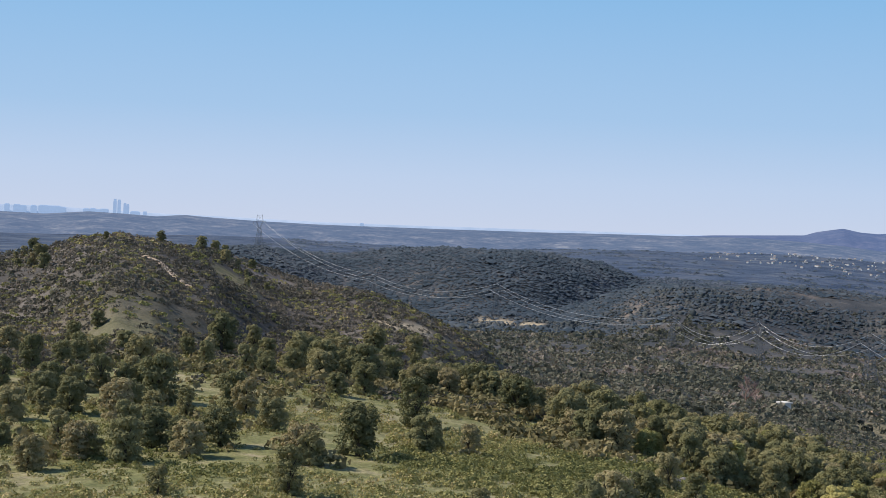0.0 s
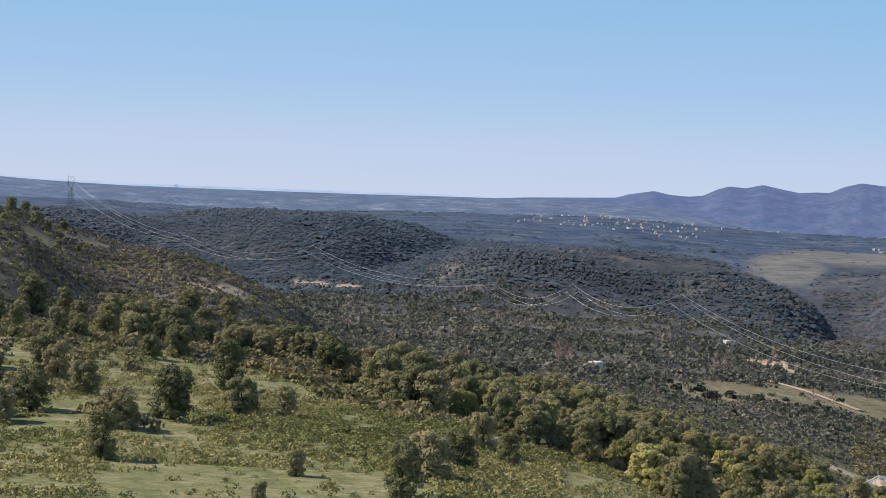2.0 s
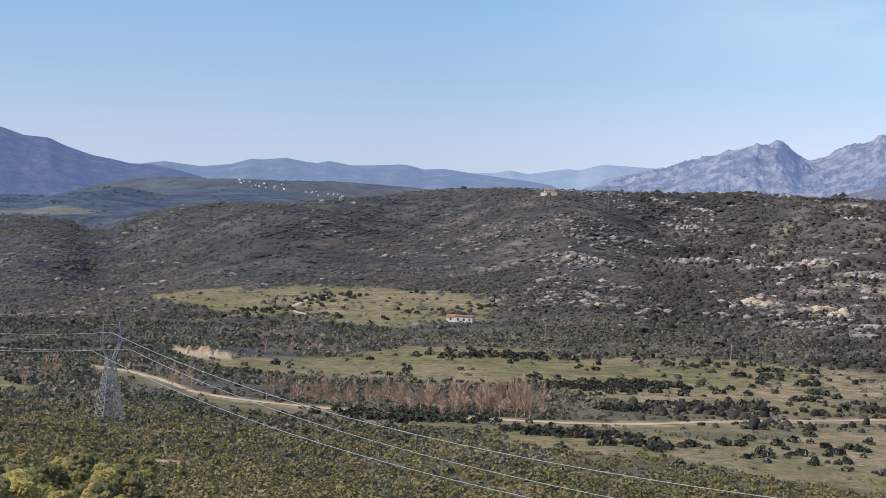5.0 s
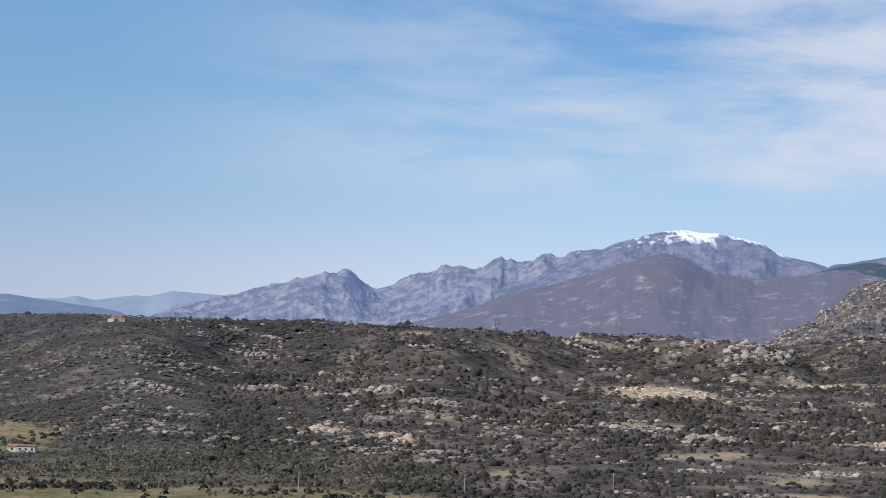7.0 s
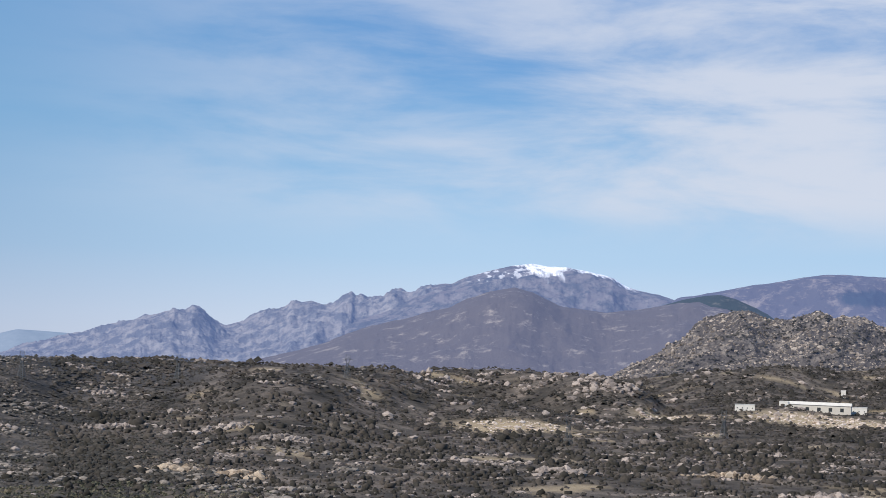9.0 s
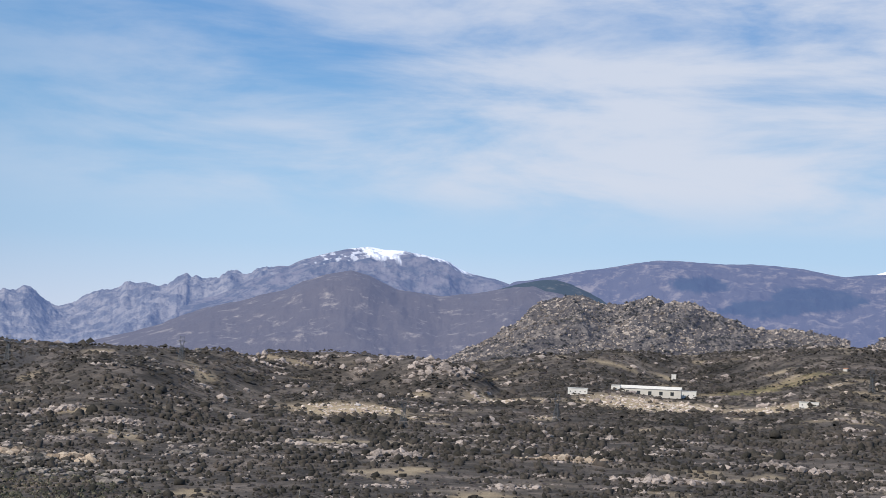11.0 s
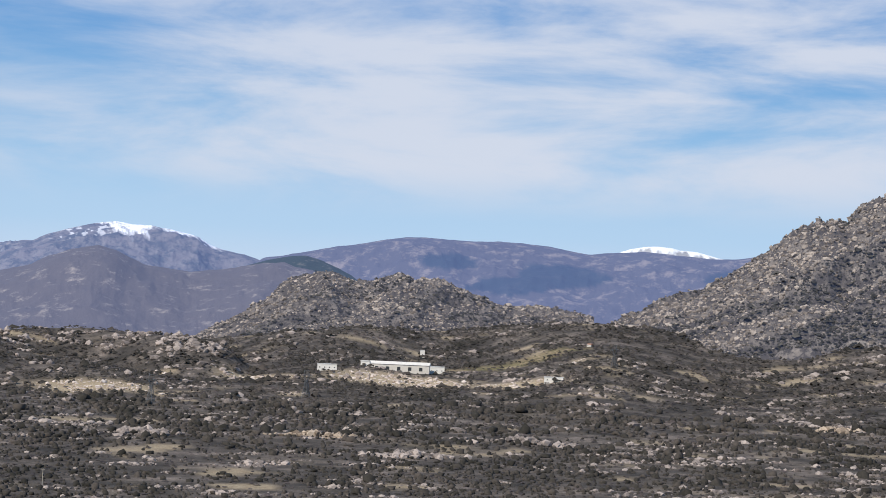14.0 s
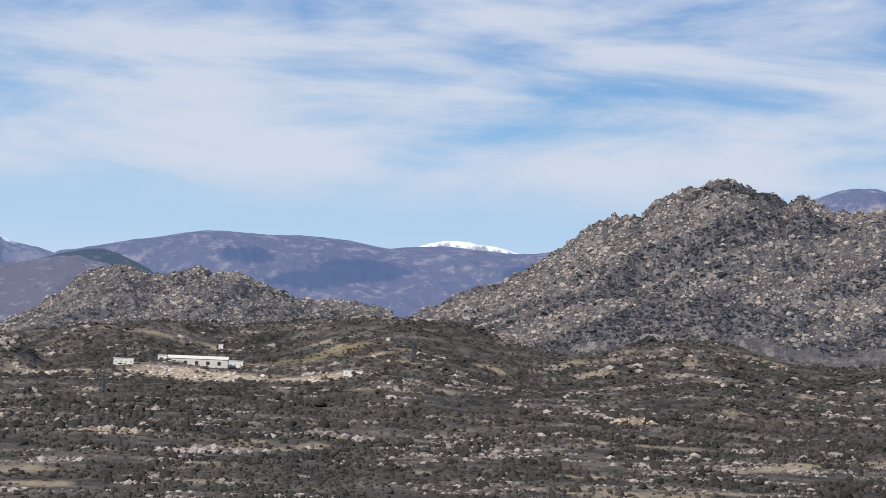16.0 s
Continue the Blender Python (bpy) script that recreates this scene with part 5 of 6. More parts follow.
def make_pylon(h, label, thick=1.0, steel=None):
    """A lattice pylon with a narrow waist, a forked head and a crossbeam with three insulators."""
    root = new("lattice_pylon")
    steel = steel or M_STEEL
    base, waist, span = h * 0.115, h * 0.035, h * 0.205
    hw, hb = h * 0.62, h * 0.79
    w = 0.11 * thick
    for sx, sy in ((1, 1), (1, -1), (-1, -1), (-1, 1)):
        bm = bmesh.new()
        beam(bm, (sx * base, sy * base, -0.5), (sx * waist, sy * waist, hw), w * 1.3)
        part("leg", bm, steel, root)
    bm = bmesh.new()
    n = 9
    for k in range(n):
        z0, z1 = hw * (1 - (1 - k / n) ** 1.15), hw * (1 - (1 - (k + 1) / n) ** 1.15)
        q0, q1 = base + (waist - base) * z0 / hw, base + (waist - base) * z1 / hw
        cs = ((1, 1), (1, -1), (-1, -1), (-1, 1))
        for j in range(4):
            a, b = cs[j], cs[(j + 1) % 4]
            beam(bm, (a[0] * q0, a[1] * q0, z0), (b[0] * q1, b[1] * q1, z1), w * 0.7)
            beam(bm, (b[0] * q0, b[1] * q0, z0), (a[0] * q1, a[1] * q1, z1), w * 0.7)
            beam(bm, (a[0] * q1, a[1] * q1, z1), (b[0] * q1, b[1] * q1, z1), w * 0.6)
    part("bracing", bm, steel, root)
    bm = bmesh.new()
    for sx in (1, -1):
        for sy in (1, -1):
            beam(bm, (sx * waist, sy * waist, hw), (sx * h * 0.10, sy * waist, hb), w)
            beam(bm, (sx * h * 0.10, sy * waist, hb), (sx * h * 0.085, 0, h), w * 0.8)
        for k in range(4):
            za, zb = hw + (hb - hw) * k / 4, hw + (hb - hw) * (k + 1) / 4
            xa, xb = waist + (h * 0.10 - waist) * k / 4, waist + (h * 0.10 - waist) * (k + 1) / 4
            beam(bm, (sx * xa, waist, za), (sx * xb, -waist, zb), w * 0.6)
            beam(bm, (sx * xa, -waist, za), (sx * xb, waist, zb), w * 0.6)
    beam(bm, (-h * 0.088, 0, h * 0.965), (h * 0.088, 0, h * 0.965), w * 0.8)
    beam(bm, (-h * 0.088, 0, h * 0.965), (h * 0.098, 0, hb), w * 0.5)
    beam(bm, (h * 0.088, 0, h * 0.965), (-h * 0.098, 0, hb), w * 0.5)
    part("head", bm, steel, root)
    bm = bmesh.new()
    for sy in (1, -1):
        beam(bm, (-span, 0, hb), (span, 0, hb), w)
        beam(bm, (-span, 0, hb), (0, sy * waist, hb + h * 0.03), w * 0.7)
        beam(bm, (span, 0, hb), (0, sy * waist, hb + h * 0.03), w * 0.7)
    for k in range(8):
        x0, x1 = -span + 2 * span * k / 8, -span + 2 * span * (k + 1) / 8
        beam(bm, (x0, 0, hb), ((x0 + x1) / 2, 0, hb + h * 0.028), w * 0.5)
        beam(bm, ((x0 + x1) / 2, 0, hb + h * 0.028), (x1, 0, hb), w * 0.5)
    part("crossbeam", bm, steel, root)
    for x in (-span, 0, span):
        bm = bmesh.new()
        top = hb if x else h * 0.965
        for k in range(6):
            z = top - h * 0.008 - k * h * 0.011
            tube(bm, Vector((x, 0, z)), Vector((x, 0, z - h * 0.007)), 0.16 * thick, 0.10 * thick, 6)
        tube(bm, Vector((x, 0, top)), Vector((x, 0, top - h * 0.075)), 0.05 * thick, 0.05 * thick, 4)
        part("insulator", bm, M_GLASSY, root)
    return tagged(root, label, "pylon", "pylons of the power line")


def hang_points(root, h):
    span = h * 0.205
    return [root.matrix_basis @ Vector((x, 0, h * ((0.79 if x else 0.965) - 0.078))) for x in (-span, 0, span)]


# pylons along the line: heading, distance, height, turn of the crossbeam
PYLONS = [(58.0, 205, 30.0, 30.0), (25.56, 518, 28.3, 3.5), (13.45, 860, 26.0, 7.5), (10.03, 930, 22.5, 26.0), (7.33, 960, 18.5, 19.0), (1.76, 1250, 25.0, 3.0), (-2.15, 1440, 26.0, 6.0), (-5.82, 1632, 30.0, 5.0)]
ends = []
for a, d, h, turn in PYLONS:
    p = make_pylon(h, "steel lattice pylon of a power line" if d < 700 else "small distant steel pylon among scrub", 1.0 if d < 700 else 0.8, M_STEEL if d < 700 else M_DULLSTEEL)
    p.matrix_basis = Matrix.Translation(spot(a, d)) @ Matrix.Rotation(radians(-a + turn + 20), 4, "Z")
    ends.append(hang_points(p, h))
for pa, pb in zip(ends, ends[1:]):
    span = (pa[1] - pb[1]).length
    sag = 0.022 if pa is ends[0] else 0.03 if pa is ends[1] else 9.0 / span
    for a, b in zip(pa, pb):
        cu = bpy.data.curves.new("power_cable", "CURVE")
        cu.dimensions, cu.bevel_depth, cu.bevel_resolution = "3D", 0.07 if pa is ends[0] else 0.06, 1
        sp = cu.splines.new("POLY")
        sp.points.add(30)
        for k in range(31):
            t = k / 30
            q = a.lerp(b, t) - Vector((0, 0, 4 * t * (1 - t) * span * sag))
            sp.points[k].co = (*q, 1)
        cu.materials.append(M_CABLE)
        ob = new("power_cable", cu)
        tagged(ob, "thin pale overhead power cable hung between pylons", "cable", "cables of the power line")


# ---- buildings ----
def plaster(name, col):
    return speckled(name, [(0.3, tuple(c * 0.85 for c in col)), (0.7, col)], 0.2, 2.0)


M_WALLW = plaster("white_plaster", (0.78, 0.75, 0.70))
M_WALLC = plaster("cream_plaster", (0.64, 0.60, 0.54))
M_TILE = speckled("clay_roof", [(0.3, (0.26, 0.13, 0.085)), (0.7, (0.40, 0.21, 0.14))], 0.3, 3.0)
M_OLDROOF = speckled("weathered_roof", [(0.3, (0.26, 0.20, 0.17)), (0.7, (0.42, 0.34, 0.29))], 0.3, 3.0)
M_GREYROOF = speckled("grey_sheet_roof", [(0.3, (0.50, 0.50, 0.49)), (0.7, (0.66, 0.66, 0.64))], 0.2, 2.0)
M_DARKGLASS = speckled("window_dark", [(0.3, (0.03, 0.035, 0.04)), (0.7, (0.06, 0.065, 0.07))], 0.5, 3.0, rough=0.2)
# haze over the far towers is painted: bluish base colour plus emission
M_TOWER = speckled("hazy_tower", [(0.3, (0.25, 0.29, 0.36)), (0.7, (0.32, 0.36, 0.42))], 0.02, 0.2, haze_glow=(0.36, 0.48, 0.68, 0.62))


def box(bm, x0, x1, y0, y1, z0, z1):
    v = [bm.verts.new((x, y, z)) for z in (z0, z1) for x, y in ((x0, y0), (x1, y0), (x1, y1), (x0, y1))]
    for f in ((3, 2, 1, 0), (4, 5, 6, 7), (0, 1, 5, 4), (1, 2, 6, 5), (2, 3, 7, 6), (3, 0, 4, 7)):
        bm.faces.new([v[i] for i in f])


def make_house(w, d, h, wall, label, roof="gable", windows=3, name="house", category="house", roof_mat=None, group=""):
    root = new(name)
    bm = bmesh.new()
    box(bm, -w / 2, w / 2, -d / 2, d / 2, -3, h)
    part("wall", bm, wall, root)
    bm = bmesh.new()
    o = 0.35
    if roof == "gable":
        rise = d * 0.26
        pts = [(-w / 2 - o, -d / 2 - o, h - 0.1), (w / 2 + o, -d / 2 - o, h - 0.1), (w / 2 + o, d / 2 + o, h - 0.1), (-w / 2 - o, d / 2 + o, h - 0.1), (-w / 2 - o, 0, h + rise), (w / 2 + o, 0, h + rise)]
        v = [bm.verts.new(p) for p in pts]
        for f in ((0, 1, 5, 4), (2, 3, 4, 5), (0, 4, 3), (1, 2, 5), (3, 2, 1, 0)):
            bm.faces.new([v[i] for i in f])
    else:
        box(bm, -w / 2 - o, w / 2 + o, -d / 2 - o, d / 2 + o, h + 0.003, h + 0.45)
    part("roof", bm, roof_mat or M_TILE, root)
    for k in range(windows):
        x = -w / 2 + w * (k + 0.5) / windows
        bm = bmesh.new()
        box(bm, x - 0.55, x + 0.55, -d / 2 - 0.06, -d / 2 + 0.1, h * 0.35, h * 0.35 + min(1.3, h * 0.4))
        part("window", bm, M_DARKGLASS, root)
    return tagged(root, label, category, group)


def face_eye(az):
    return Matrix.Rotation(radians(-az), 4, "Z")


def settle(root, az, r, turn=0.0, scale=1.0):
    root.matrix_basis = Matrix.Translation(spot(az, r)) @ face_eye(az + turn) @ Matrix.Scale(scale, 4)


def village(proto, places, rnd, size=1.0):
    first = True
    for az, r in places:
        m = Matrix.Translation(spot(az, r)) @ face_eye(az + rnd.uniform(-50, 50)) @ Matrix.Scale(rnd.uniform(0.6, 1.2) * size, 4)
        if first:
            proto.matrix_basis = m
            first = False
        else:
            c = proto.copy()
            scene.collection.objects.link(c)
            for ch in proto.children:
                d = ch.copy()
                scene.collection.objects.link(d)
                d.parent = c
            c.matrix_basis = m


rnd = random.Random(31)
village(make_house(9, 7, 5.5, M_WALLW, "small white house of a far hillside village", windows=2, roof_mat=M_OLDROOF, group="houses of the far hillside village"), [(a, 2950 + 1250 * rnd.random() ** 1.2 - (a - 11) * 40) for a in (rnd.triangular(7.8, 15.2, 12.4) for _ in range(140))], rnd, 0.38)
village(make_house(10, 8, 6.5, M_WALLC, "small cream house of a far hillside village", windows=2, roof_mat=M_OLDROOF, group="houses of the far hillside village"), [(a, 2950 + 1250 * rnd.random() ** 1.2 - (a - 11) * 40) for a in (rnd.triangular(7.8, 15.2, 12.4) for _ in range(60))], rnd, 0.38)
village(make_house(13, 9, 8, M_WALLW, "pale house of a town in the valley", windows=3, roof_mat=M_OLDROOF, group="houses of the valley towns"), [(rnd.uniform(18.3, 20.4), rnd.uniform(3840, 4100)) for _ in range(26)] + [(rnd.uniform(19.2, 21.6), rnd.uniform(2780, 2990)) for _ in range(26)] + [(rnd.uniform(29.4, 32.7), rnd.uniform(3740, 3910)) for _ in range(26)] + [(rnd.uniform(15.9, 17.3), rnd.uniform(3700, 3800)) for _ in range(14)], rnd, 0.33)

house = make_house(10, 7, 3.6, M_WALLC, "pale flat-roofed house at the edge of a meadow", roof="flat", windows=3)
settle(house, 36.68, 1027, 12)
shed = make_house(5, 5, 3, M_WALLC, "low stone shed beside the pale house", windows=1, name="shed", category="shed")
settle(shed, 36.25, 1033, 12)
village(make_house(14, 9, 5, M_WALLC, "stone farmhouse with a clay roof on the rocky plain", windows=3, name="farmhouse", group="farm buildings on the plain"), [(39.05, 1822), (39.2, 1836), (39.35, 1815), (57.5, 2500), (71.9, 2250), (79.1, 2660), (79.55, 2600)], rnd, 0.62)
tank = make_house(5, 5, 4.5, M_WALLW, "small white hut on a wooded slope", roof="flat", windows=1, name="hut", category="hut", roof_mat=M_WALLW)
settle(tank, 14.95, 905, 48, 0.55)
settle(make_house(3.2, 2.6, 2.2, M_WALLC, "small pale hut among bushes", roof="flat", windows=1, name="hut", category="hut", roof_mat=M_WALLC), 10.9, 560, 45)


def make_factory():
    """A long low hall with a pale roof and a taller white bay at one end."""
    root = new("factory_hall")
    bm = bmesh.new()
    box(bm, -30, 40, -10, 10, -3, 7.0)
    part("wall", bm, M_WALLC, root)
    bm = bmesh.new()
    v = [bm.verts.new(p) for p in ((-30.4, -10.8, 6.95), (40.6, -10.8, 6.95), (40.6, 10.8, 6.95), (-30.4, 10.8, 6.95), (-30.4, 0, 10.2), (40.6, 0, 10.2))]
    for f in ((0, 1, 5, 4), (2, 3, 4, 5), (0, 4, 3), (1, 2, 5), (3, 2, 1, 0)):
        bm.faces.new([v[i] for i in f])
    part("roof", bm, M_WALLW, root, "pale metal roof")
    bm = bmesh.new()
    box(bm, -41, -30.5, -11, 11, -3, 9.2)
    part("end_bay", bm, M_WALLW, root, "taller white end bay")
    bm = bmesh.new()
    box(bm, -41.4, -30.45, -11.4, 11.4, 9.203, 9.7)
    part("bay_roof", bm, M_WALLW, root)
    for k in range(5):
        x = -22 + 13 * k
        bm = bmesh.new()
        box(bm, x - 2.0, x + 2.0, -10.12, -9.8, 0.0, 4.2)
        part("gate", bm, M_DARKGLASS, root)
    return tagged(root, "long low factory hall with a white roof beside a quarry", "factory")


settle(make_factory(), 65.8, 2140, 4)
settle(make_house(18, 12, 8, M_WALLW, "white workshop at the end of the factory", roof="flat", windows=3, name="workshop", category="building", roof_mat=M_GREYROOF), 67.1, 2160)
settle(make_house(22, 12, 6.5, M_WALLW, "low white office beside the quarry", roof="flat", windows=4, name="office_building", category="building", roof_mat=M_GREYROOF), 63.63, 2055)
settle(make_house(6, 6, 10, M_WALLW, "tall white silo tower behind the factory", roof="flat", windows=1, name="silo_tower", category="tower", roof_mat=M_WALLW), 66.62, 2405)
settle(make_house(20, 10, 5, M_WALLW, "low white shed at the end of the quarry", roof="flat", windows=3, name="shed", category="shed", roof_mat=M_GREYROOF), 70.8, 1908)


def make_skyscraper(w, h, label, top=0.0):
    root = new("skyscraper")
    bm = bmesh.new()
    box(bm, -w / 2, w / 2, -w / 2, w / 2, -30, h)
    part("shaft", bm, M_TOWER, root)
    bm = bmesh.new()
    box(bm, -w * 0.4, w * 0.4, -w * 0.4, w * 0.4, h + 0.003, h + 2.0 + top)
    part("crown", bm, M_TOWER, root)
    return tagged(root, label, "skyscraper", "towers of the far city")


def on_plain(az):
    return 4760 * math.tan(radians(float(np.interp(az, [-13.84, -12.49, -11.46, -9.22, -6.62, -4.02, -1.41, 1.23, 3.81, 6.34, 7.68, 10.5], [-0.59, -0.59, -0.62, -0.69, -0.72, -0.77, -0.77, -0.75, -0.73, -0.71, -0.7, -0.7])))) + EYE


for az, w, h, top in ((-10.33, 9, 24, 4), (-10.20, 9, 25, 2), (-10.02, 8, 18, 1), (-9.93, 7, 15, 2)):
    t = make_skyscraper(w, h, "tall hazy skyscraper of a far city", top)
    x, y = xy(az, 4790)
    t.matrix_basis = Matrix.Translation((float(x), float(y), on_plain(az))) @ face_eye(az)
for az in (-13.6, -13.3, -13.1, -12.8, -12.5, -12.3, -12.1, -11.95, -11.2, -11.0, -10.9, -10.75, -10.65, -9.7, -9.4, -2.6):
    t = make_skyscraper(rnd.uniform(10, 28), rnd.uniform(-2.5, 1.0), "low hazy block of a far city")
    x, y = xy(az, 4795)
    z = on_plain(az)
    t.matrix_basis = Matrix.Translation((float(x), float(y), z)) @ face_eye(az)


# ---- road with guard rails ----
M_ASPHALT = speckled("pale_worn_paving", [(0.3, (0.30, 0.27, 0.23)), (0.7, (0.42, 0.38, 0.32))], 0.3, 4)
M_BANK = speckled("ochre_road_bank", [(0.3, (0.36, 0.26, 0.16)), (0.7, (0.56, 0.45, 0.31))], 0.2, 2)
M_GUARD = speckled("white_painted_rail", [(0.3, (0.66, 0.65, 0.62)), (0.7, (0.80, 0.79, 0.76))], 0.4, 5, rough=0.6)


def road_line(t):
    a = 19.4 + 2.8 * t
    return a, road_distance(a)


def build_road():
    pts = [spot(*road_line(k / 40)) for k in range(41)]
    side = []
    for k, p in enumerate(pts):
        d = (pts[min(k + 1, 40)] - pts[max(k - 1, 0)])
        d.z = 0
        d.normalize()
        side.append(Vector((d.y, -d.x, 0)))
    top = [p + Vector((0, 0, -1.4 + 2.7 * min(1, k / 6, (40 - k) / 6))) for k, p in enumerate(pts)]
    V, F = [], []
    for p, s in zip(top, side):
        for off, dz in ((-4.0, -3.5), (-1.2, 0), (1.2, 0), (4.2, -3.2)):
            V.append(p + s * off + Vector((0, 0, dz)))
    for k in range(40):
        for j in range(3):
            a = 4 * k + j
            F.append((a, a + 1, a + 5, a + 4))
    ob = mesh_object("road", [tuple(v) for v in V], F, [M_ASPHALT, M_BANK])
    for k, f in enumerate(ob.data.polygons):
        f.material_index = 1 if k % 3 == 2 else 0
    tagged(ob, "narrow pale paved road on a low bank", "road", kind="structure")
    for sgn in (-1, 1):
        root = new("guard_rail")
        root.location = top[0] + side[0] * 1.1 * sgn
        tagged(root, "pale steel guard rail along the road bend", "guard rail", "guard rails of the road")
        bm = bmesh.new()
        prev = None
        for p, s in zip(top, side):
            c = p + s * 1.1 * sgn - root.location
            cur = [bm.verts.new(c + Vector((0, 0, z)) + s * o) for z, o in ((0.5, 0), (0.58, 0.06), (0.66, 0), (0.74, 0.06), (0.82, 0))]
            if prev:
                for j in range(4):
                    bm.faces.new((prev[j], prev[j + 1], cur[j + 1], cur[j]))
            prev = cur
        part("rail", bm, M_GUARD, root)
        for k in range(0, 41, 2):
            c = top[k] + side[k] * (1.1 * sgn) - root.location
            bm = bmesh.new()
            box(bm, c.x - 0.06, c.x + 0.06, c.y - 0.06, c.y + 0.06, c.z - 0.4, c.z + 0.75)
            part("post", bm, M_GUARD, root)


build_road()


# ---- dirt tracks ----
M_TRACK = speckled("pale_dirt", [(0.3, (0.344, 0.250, 0.175)), (0.7, (0.526, 0.404, 0.293))], 0.08, 1.2)


def track(azs, rs, width, label):
    n = 120
    a = np.linspace(azs[0], azs[-1], n)
    d = smooth_line(a, azs, rs, 0.35)
    x, y = xy(a, d)
    tx, ty = np.gradient(x), np.gradient(y)
    ln = np.hypot(tx, ty)
    nx, ny = ty / ln, -tx / ln
    V = []
    wv = width * (1 + 0.5 * fbm(a * 2, a * 0 + width, 3, 55))
    for off in (-0.5, -0.2, 0.2, 0.5):
        px, py = x + nx * wv * off, y + ny * wv * off
        V.append(np.stack([px, py, land(np.degrees(np.arctan2(px, py)), np.hypot(px, py)) + (0.45 if abs(off) < 0.4 else 0.15)], 1))
    V = np.stack(V, 1).reshape(-1, 3)
    ob = mesh_object("dirt_track", V, grid_faces(n, 4)[:, ::-1], M_TRACK)
    tagged(ob, label, "track", kind="structure")


track(*VALLEY_ROAD, 3.8, "pale dirt road across the valley floor")
track([31.07, 31.37, 32.2, 33.0], [1119, 1157, 1203, 1222], 5.0, "pale dirt track winding up a meadow")
track([31.05, 31.3, 31.85, 32.6], [1121, 1093, 1076, 1068], 4.0, "pale dirt track winding up a meadow")
track([14.9, 16.1, 17.6, 19.2], [700, 690, 672, 640], 4.0, "pale dirt track beside a field")
track([-9.3, -8.6, -7.9], [400, 385, 372], 3.0, "short pale path on the hillside")


# ---- earth banks, boulders, poles, distant pylons ----
M_OCHRE = speckled("ochre_earth", [(0.3, (0.240, 0.152, 0.098)), (0.5, (0.368, 0.256, 0.178)), (0.75, (0.496, 0.384, 0.297))], 0.08, 0.7, bump=0.6, bump_scale=0.3)


def bank(a0, a1, r0, height, label, seed):
    """A bare cutting that faces the hilltop, with an uneven, gullied face."""
    n, m = 48, 12
    A, V = np.meshgrid(np.linspace(a0, a1, n), np.linspace(0, 1, m), indexing="ij")
    edge = np.clip(np.sin(np.pi * (A - a0) / (a1 - a0)), 0, 1) ** 0.5
    gully = fbm(A * 9, V * 1.2, 4, seed)
    R = r0 + V * height * 2.4 + gully * height * 2.0 - height * 0.5
    X, Y = xy(A, R)
    Z = land(A, np.full_like(A, float(r0))) - 0.8 + V * height * edge * (0.6 + 1.5 * fbm(A * 5, V * 0.6 + seed, 4, seed + 3))
    back = np.stack([X[:, -1] * 1.02, Y[:, -1] * 1.02, Z[:, -1] - height * 0.6], -1)
    P = np.concatenate([np.stack([X, Y, Z], -1), back[:, None, :]], 1).reshape(-1, 3)
    ob = mesh_object("earth_bank", P, grid_faces(n, m + 1), M_OCHRE)
    tagged(ob, label, "earth bank", kind="structure")


bank(15.6, 17.1, 792, 4.2, "bare orange earth cutting beside a track", 3)
bank(27.4, 29.3, 806, 5, "eroded ochre earth bank below a meadow", 5)
bank(27.0, 28.3, 400, 2.2, "small patch of bare orange earth among bushes", 7)
bank(13.3, 14.2, 640, 3.0, "low pale earth bank at a field edge", 9)


def make_boulder(seed, size):
    rnd = random.Random(seed)
    bm = bmesh.new()
    bmesh.ops.create_icosphere(bm, subdivisions=3, radius=size)
    for v in bm.verts:
        d = v.co.normalized()
        k = 1 + 0.35 * noise.noise(d * 1.4 + Vector((seed, 0, 0))) + 0.12 * noise.noise(d * 4 + Vector((0, seed, 0)))
        v.co = Vector((v.co.x * k, v.co.y * k * 0.8, v.co.z * k * 0.6))
    me = bpy.data.meshes.new("boulder")
    bm.to_mesh(me)
    bm.free()
    me.materials.append(M_ROCK)
    ob = new("boulder", me)
    return tagged(ob, "grey granite boulder half hidden among trees", "boulder", "boulders near the hilltop")


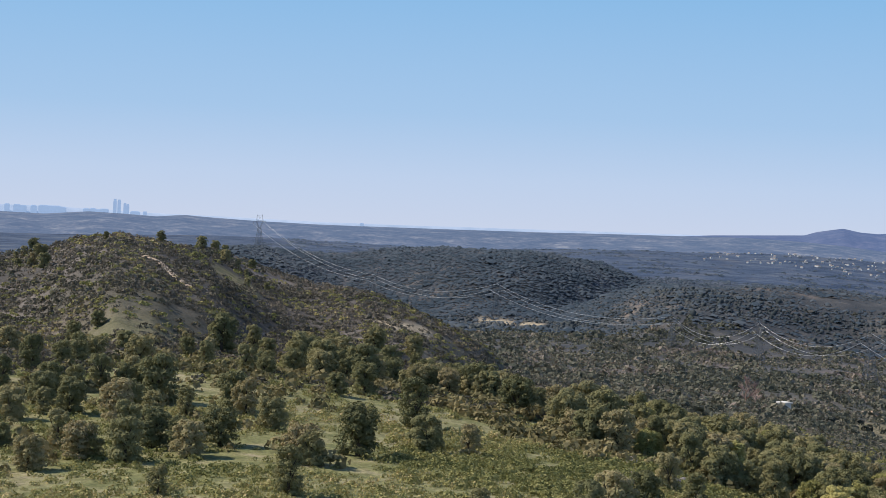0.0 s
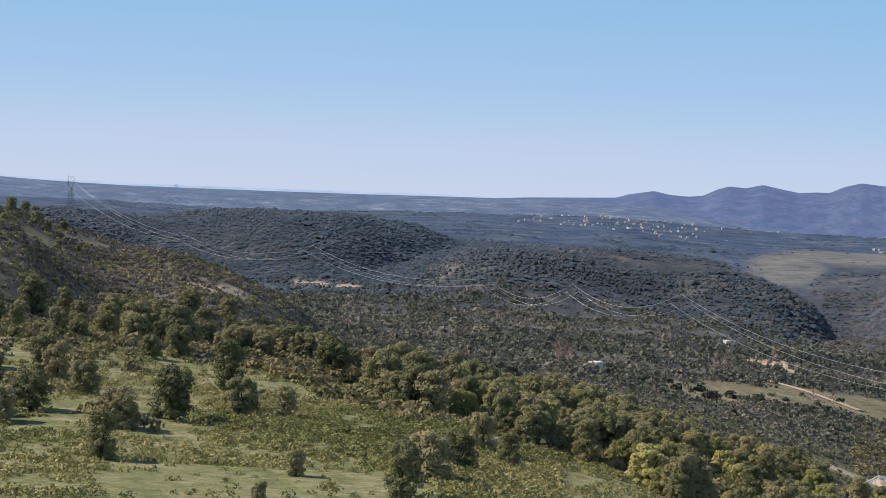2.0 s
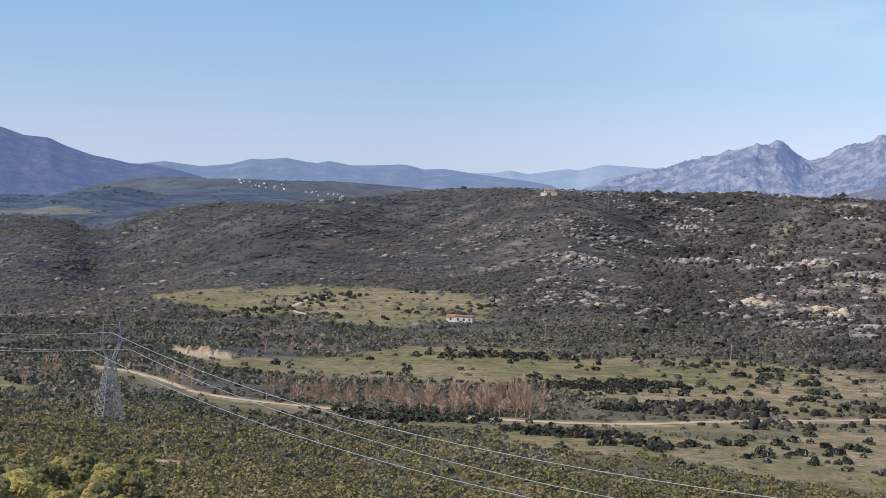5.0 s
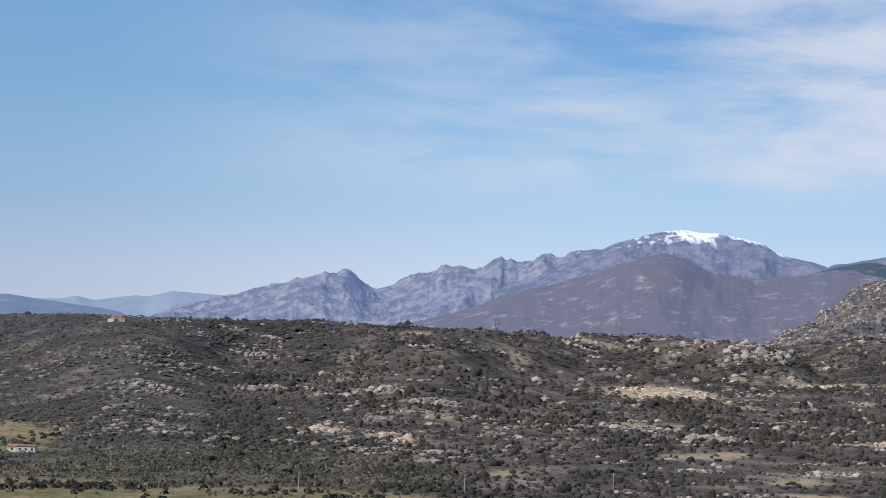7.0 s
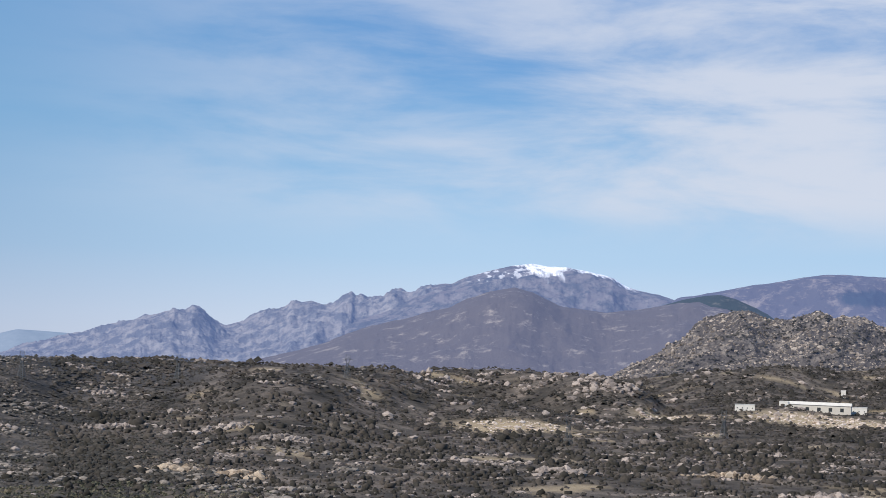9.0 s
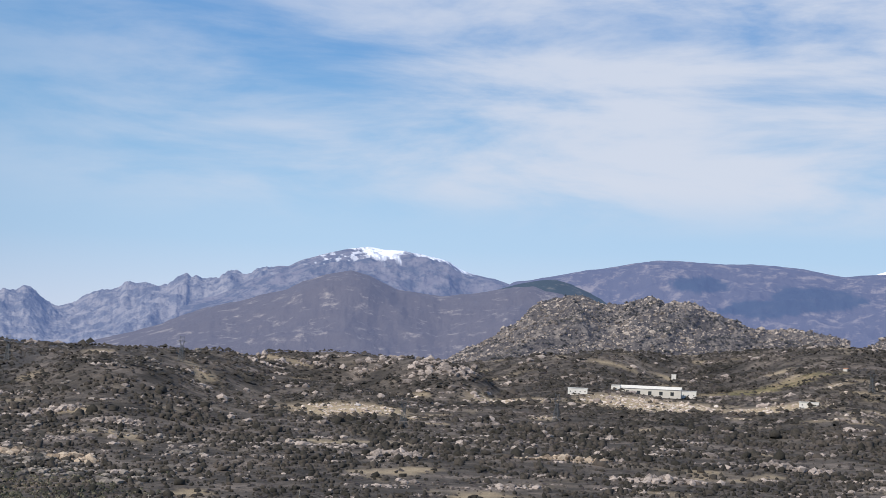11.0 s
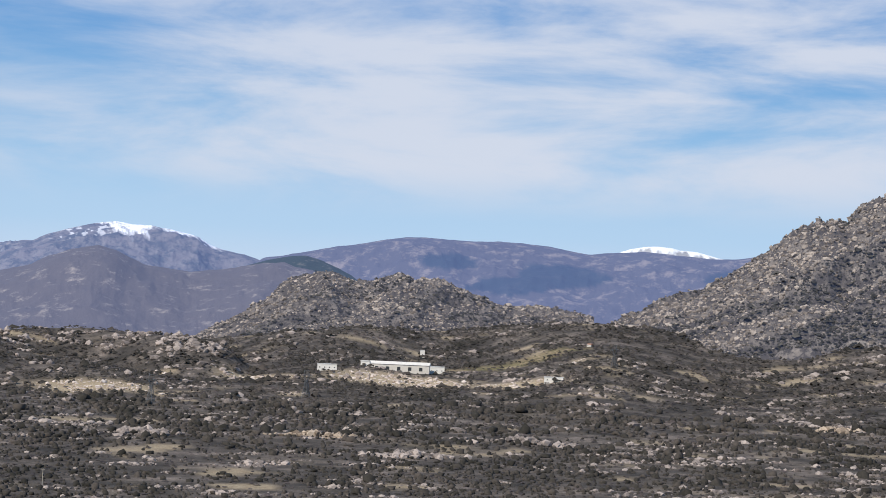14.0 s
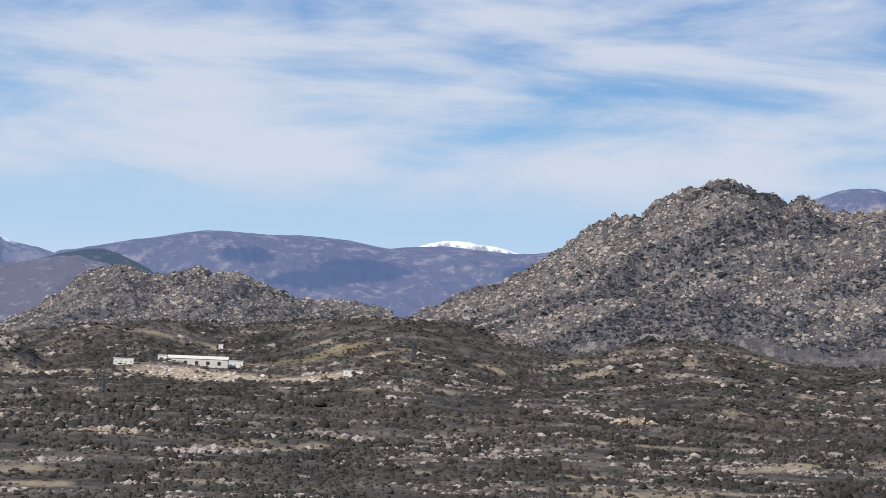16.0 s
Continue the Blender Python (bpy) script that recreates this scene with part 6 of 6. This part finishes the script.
rnd = random.Random(77)
protos = [make_boulder(k, 1.0) for k in range(3)]
spots = [(7.3 + rnd.uniform(-1.3, 1.6), 196 + rnd.uniform(-14, 16), rnd.uniform(0.4, 1.1)) for _ in range(14)] + [(13.3 + rnd.uniform(-1, 1), 240 + rnd.uniform(-12, 12), rnd.uniform(0.6, 1.4)) for _ in range(5)] + [(4.6, 126, 0.6), (4.0, 131, 0.5)]
for k, (a, d, sz) in enumerate(spots):
    m = Matrix.Translation(spot(a, d, 0.15 * sz)) @ Matrix.Rotation(rnd.uniform(0, 6.28), 4, "Z") @ Matrix.Scale(sz, 4)
    if k < 3:
        protos[k].matrix_basis = m
    else:
        copy_thing(protos[k % 3], m @ Matrix.Scale(1 / protos[k % 3].scale.x, 4))


def make_pole():
    root = new("utility_pole")
    bm = bmesh.new()
    tube(bm, Vector((0, 0, -0.5)), Vector((0, 0, 8.5)), 0.22, 0.15, 8)
    part("pole", bm, M_TRUNKWOOD, root)
    bm = bmesh.new()
    box(bm, -0.9, 0.9, -0.08, 0.08, 7.7, 7.9)
    part("crossarm", bm, M_TRUNKWOOD, root)
    for x in (-0.75, 0, 0.75):
        bm = bmesh.new()
        tube(bm, Vector((x, 0, 7.9)), Vector((x, 0, 8.2)), 0.08, 0.05, 6)
        part("insulator", bm, M_GLASSY, root)
    return tagged(root, "pale utility pole standing in a meadow", "pole", "utility poles")


M_TRUNKWOOD = speckled("weathered_pole", [(0.3, (0.30, 0.27, 0.23)), (0.7, (0.46, 0.42, 0.36))], 0.5, 4)
pole = make_pole()
pole.matrix_basis = Matrix.Translation(spot(50.33, 880)) @ face_eye(50.33)
for a, d in ((45.1, 850), (39.24, 918), (55.0, 930), (34.0, 1010)):
    copy_thing(pole, Matrix.Translation(spot(a, d)) @ face_eye(a))

far_pylon = make_pylon(26.0, "thin distant pylon on the rocky plain", 1.2, M_DULLSTEEL)
far_pylon["group"] = "pylons on the plain"
far_pylon.matrix_basis = Matrix.Translation(spot(45.83, 1883)) @ face_eye(45.83 + 30)
for a, d in ((51.13, 1850), (41.06, 1720), (58.17, 1540), (72.68, 2010), (81.57, 2245), (63.0, 1700)):
    copy_thing(far_pylon, Matrix.Translation(spot(a, d)) @ face_eye(a + 30))
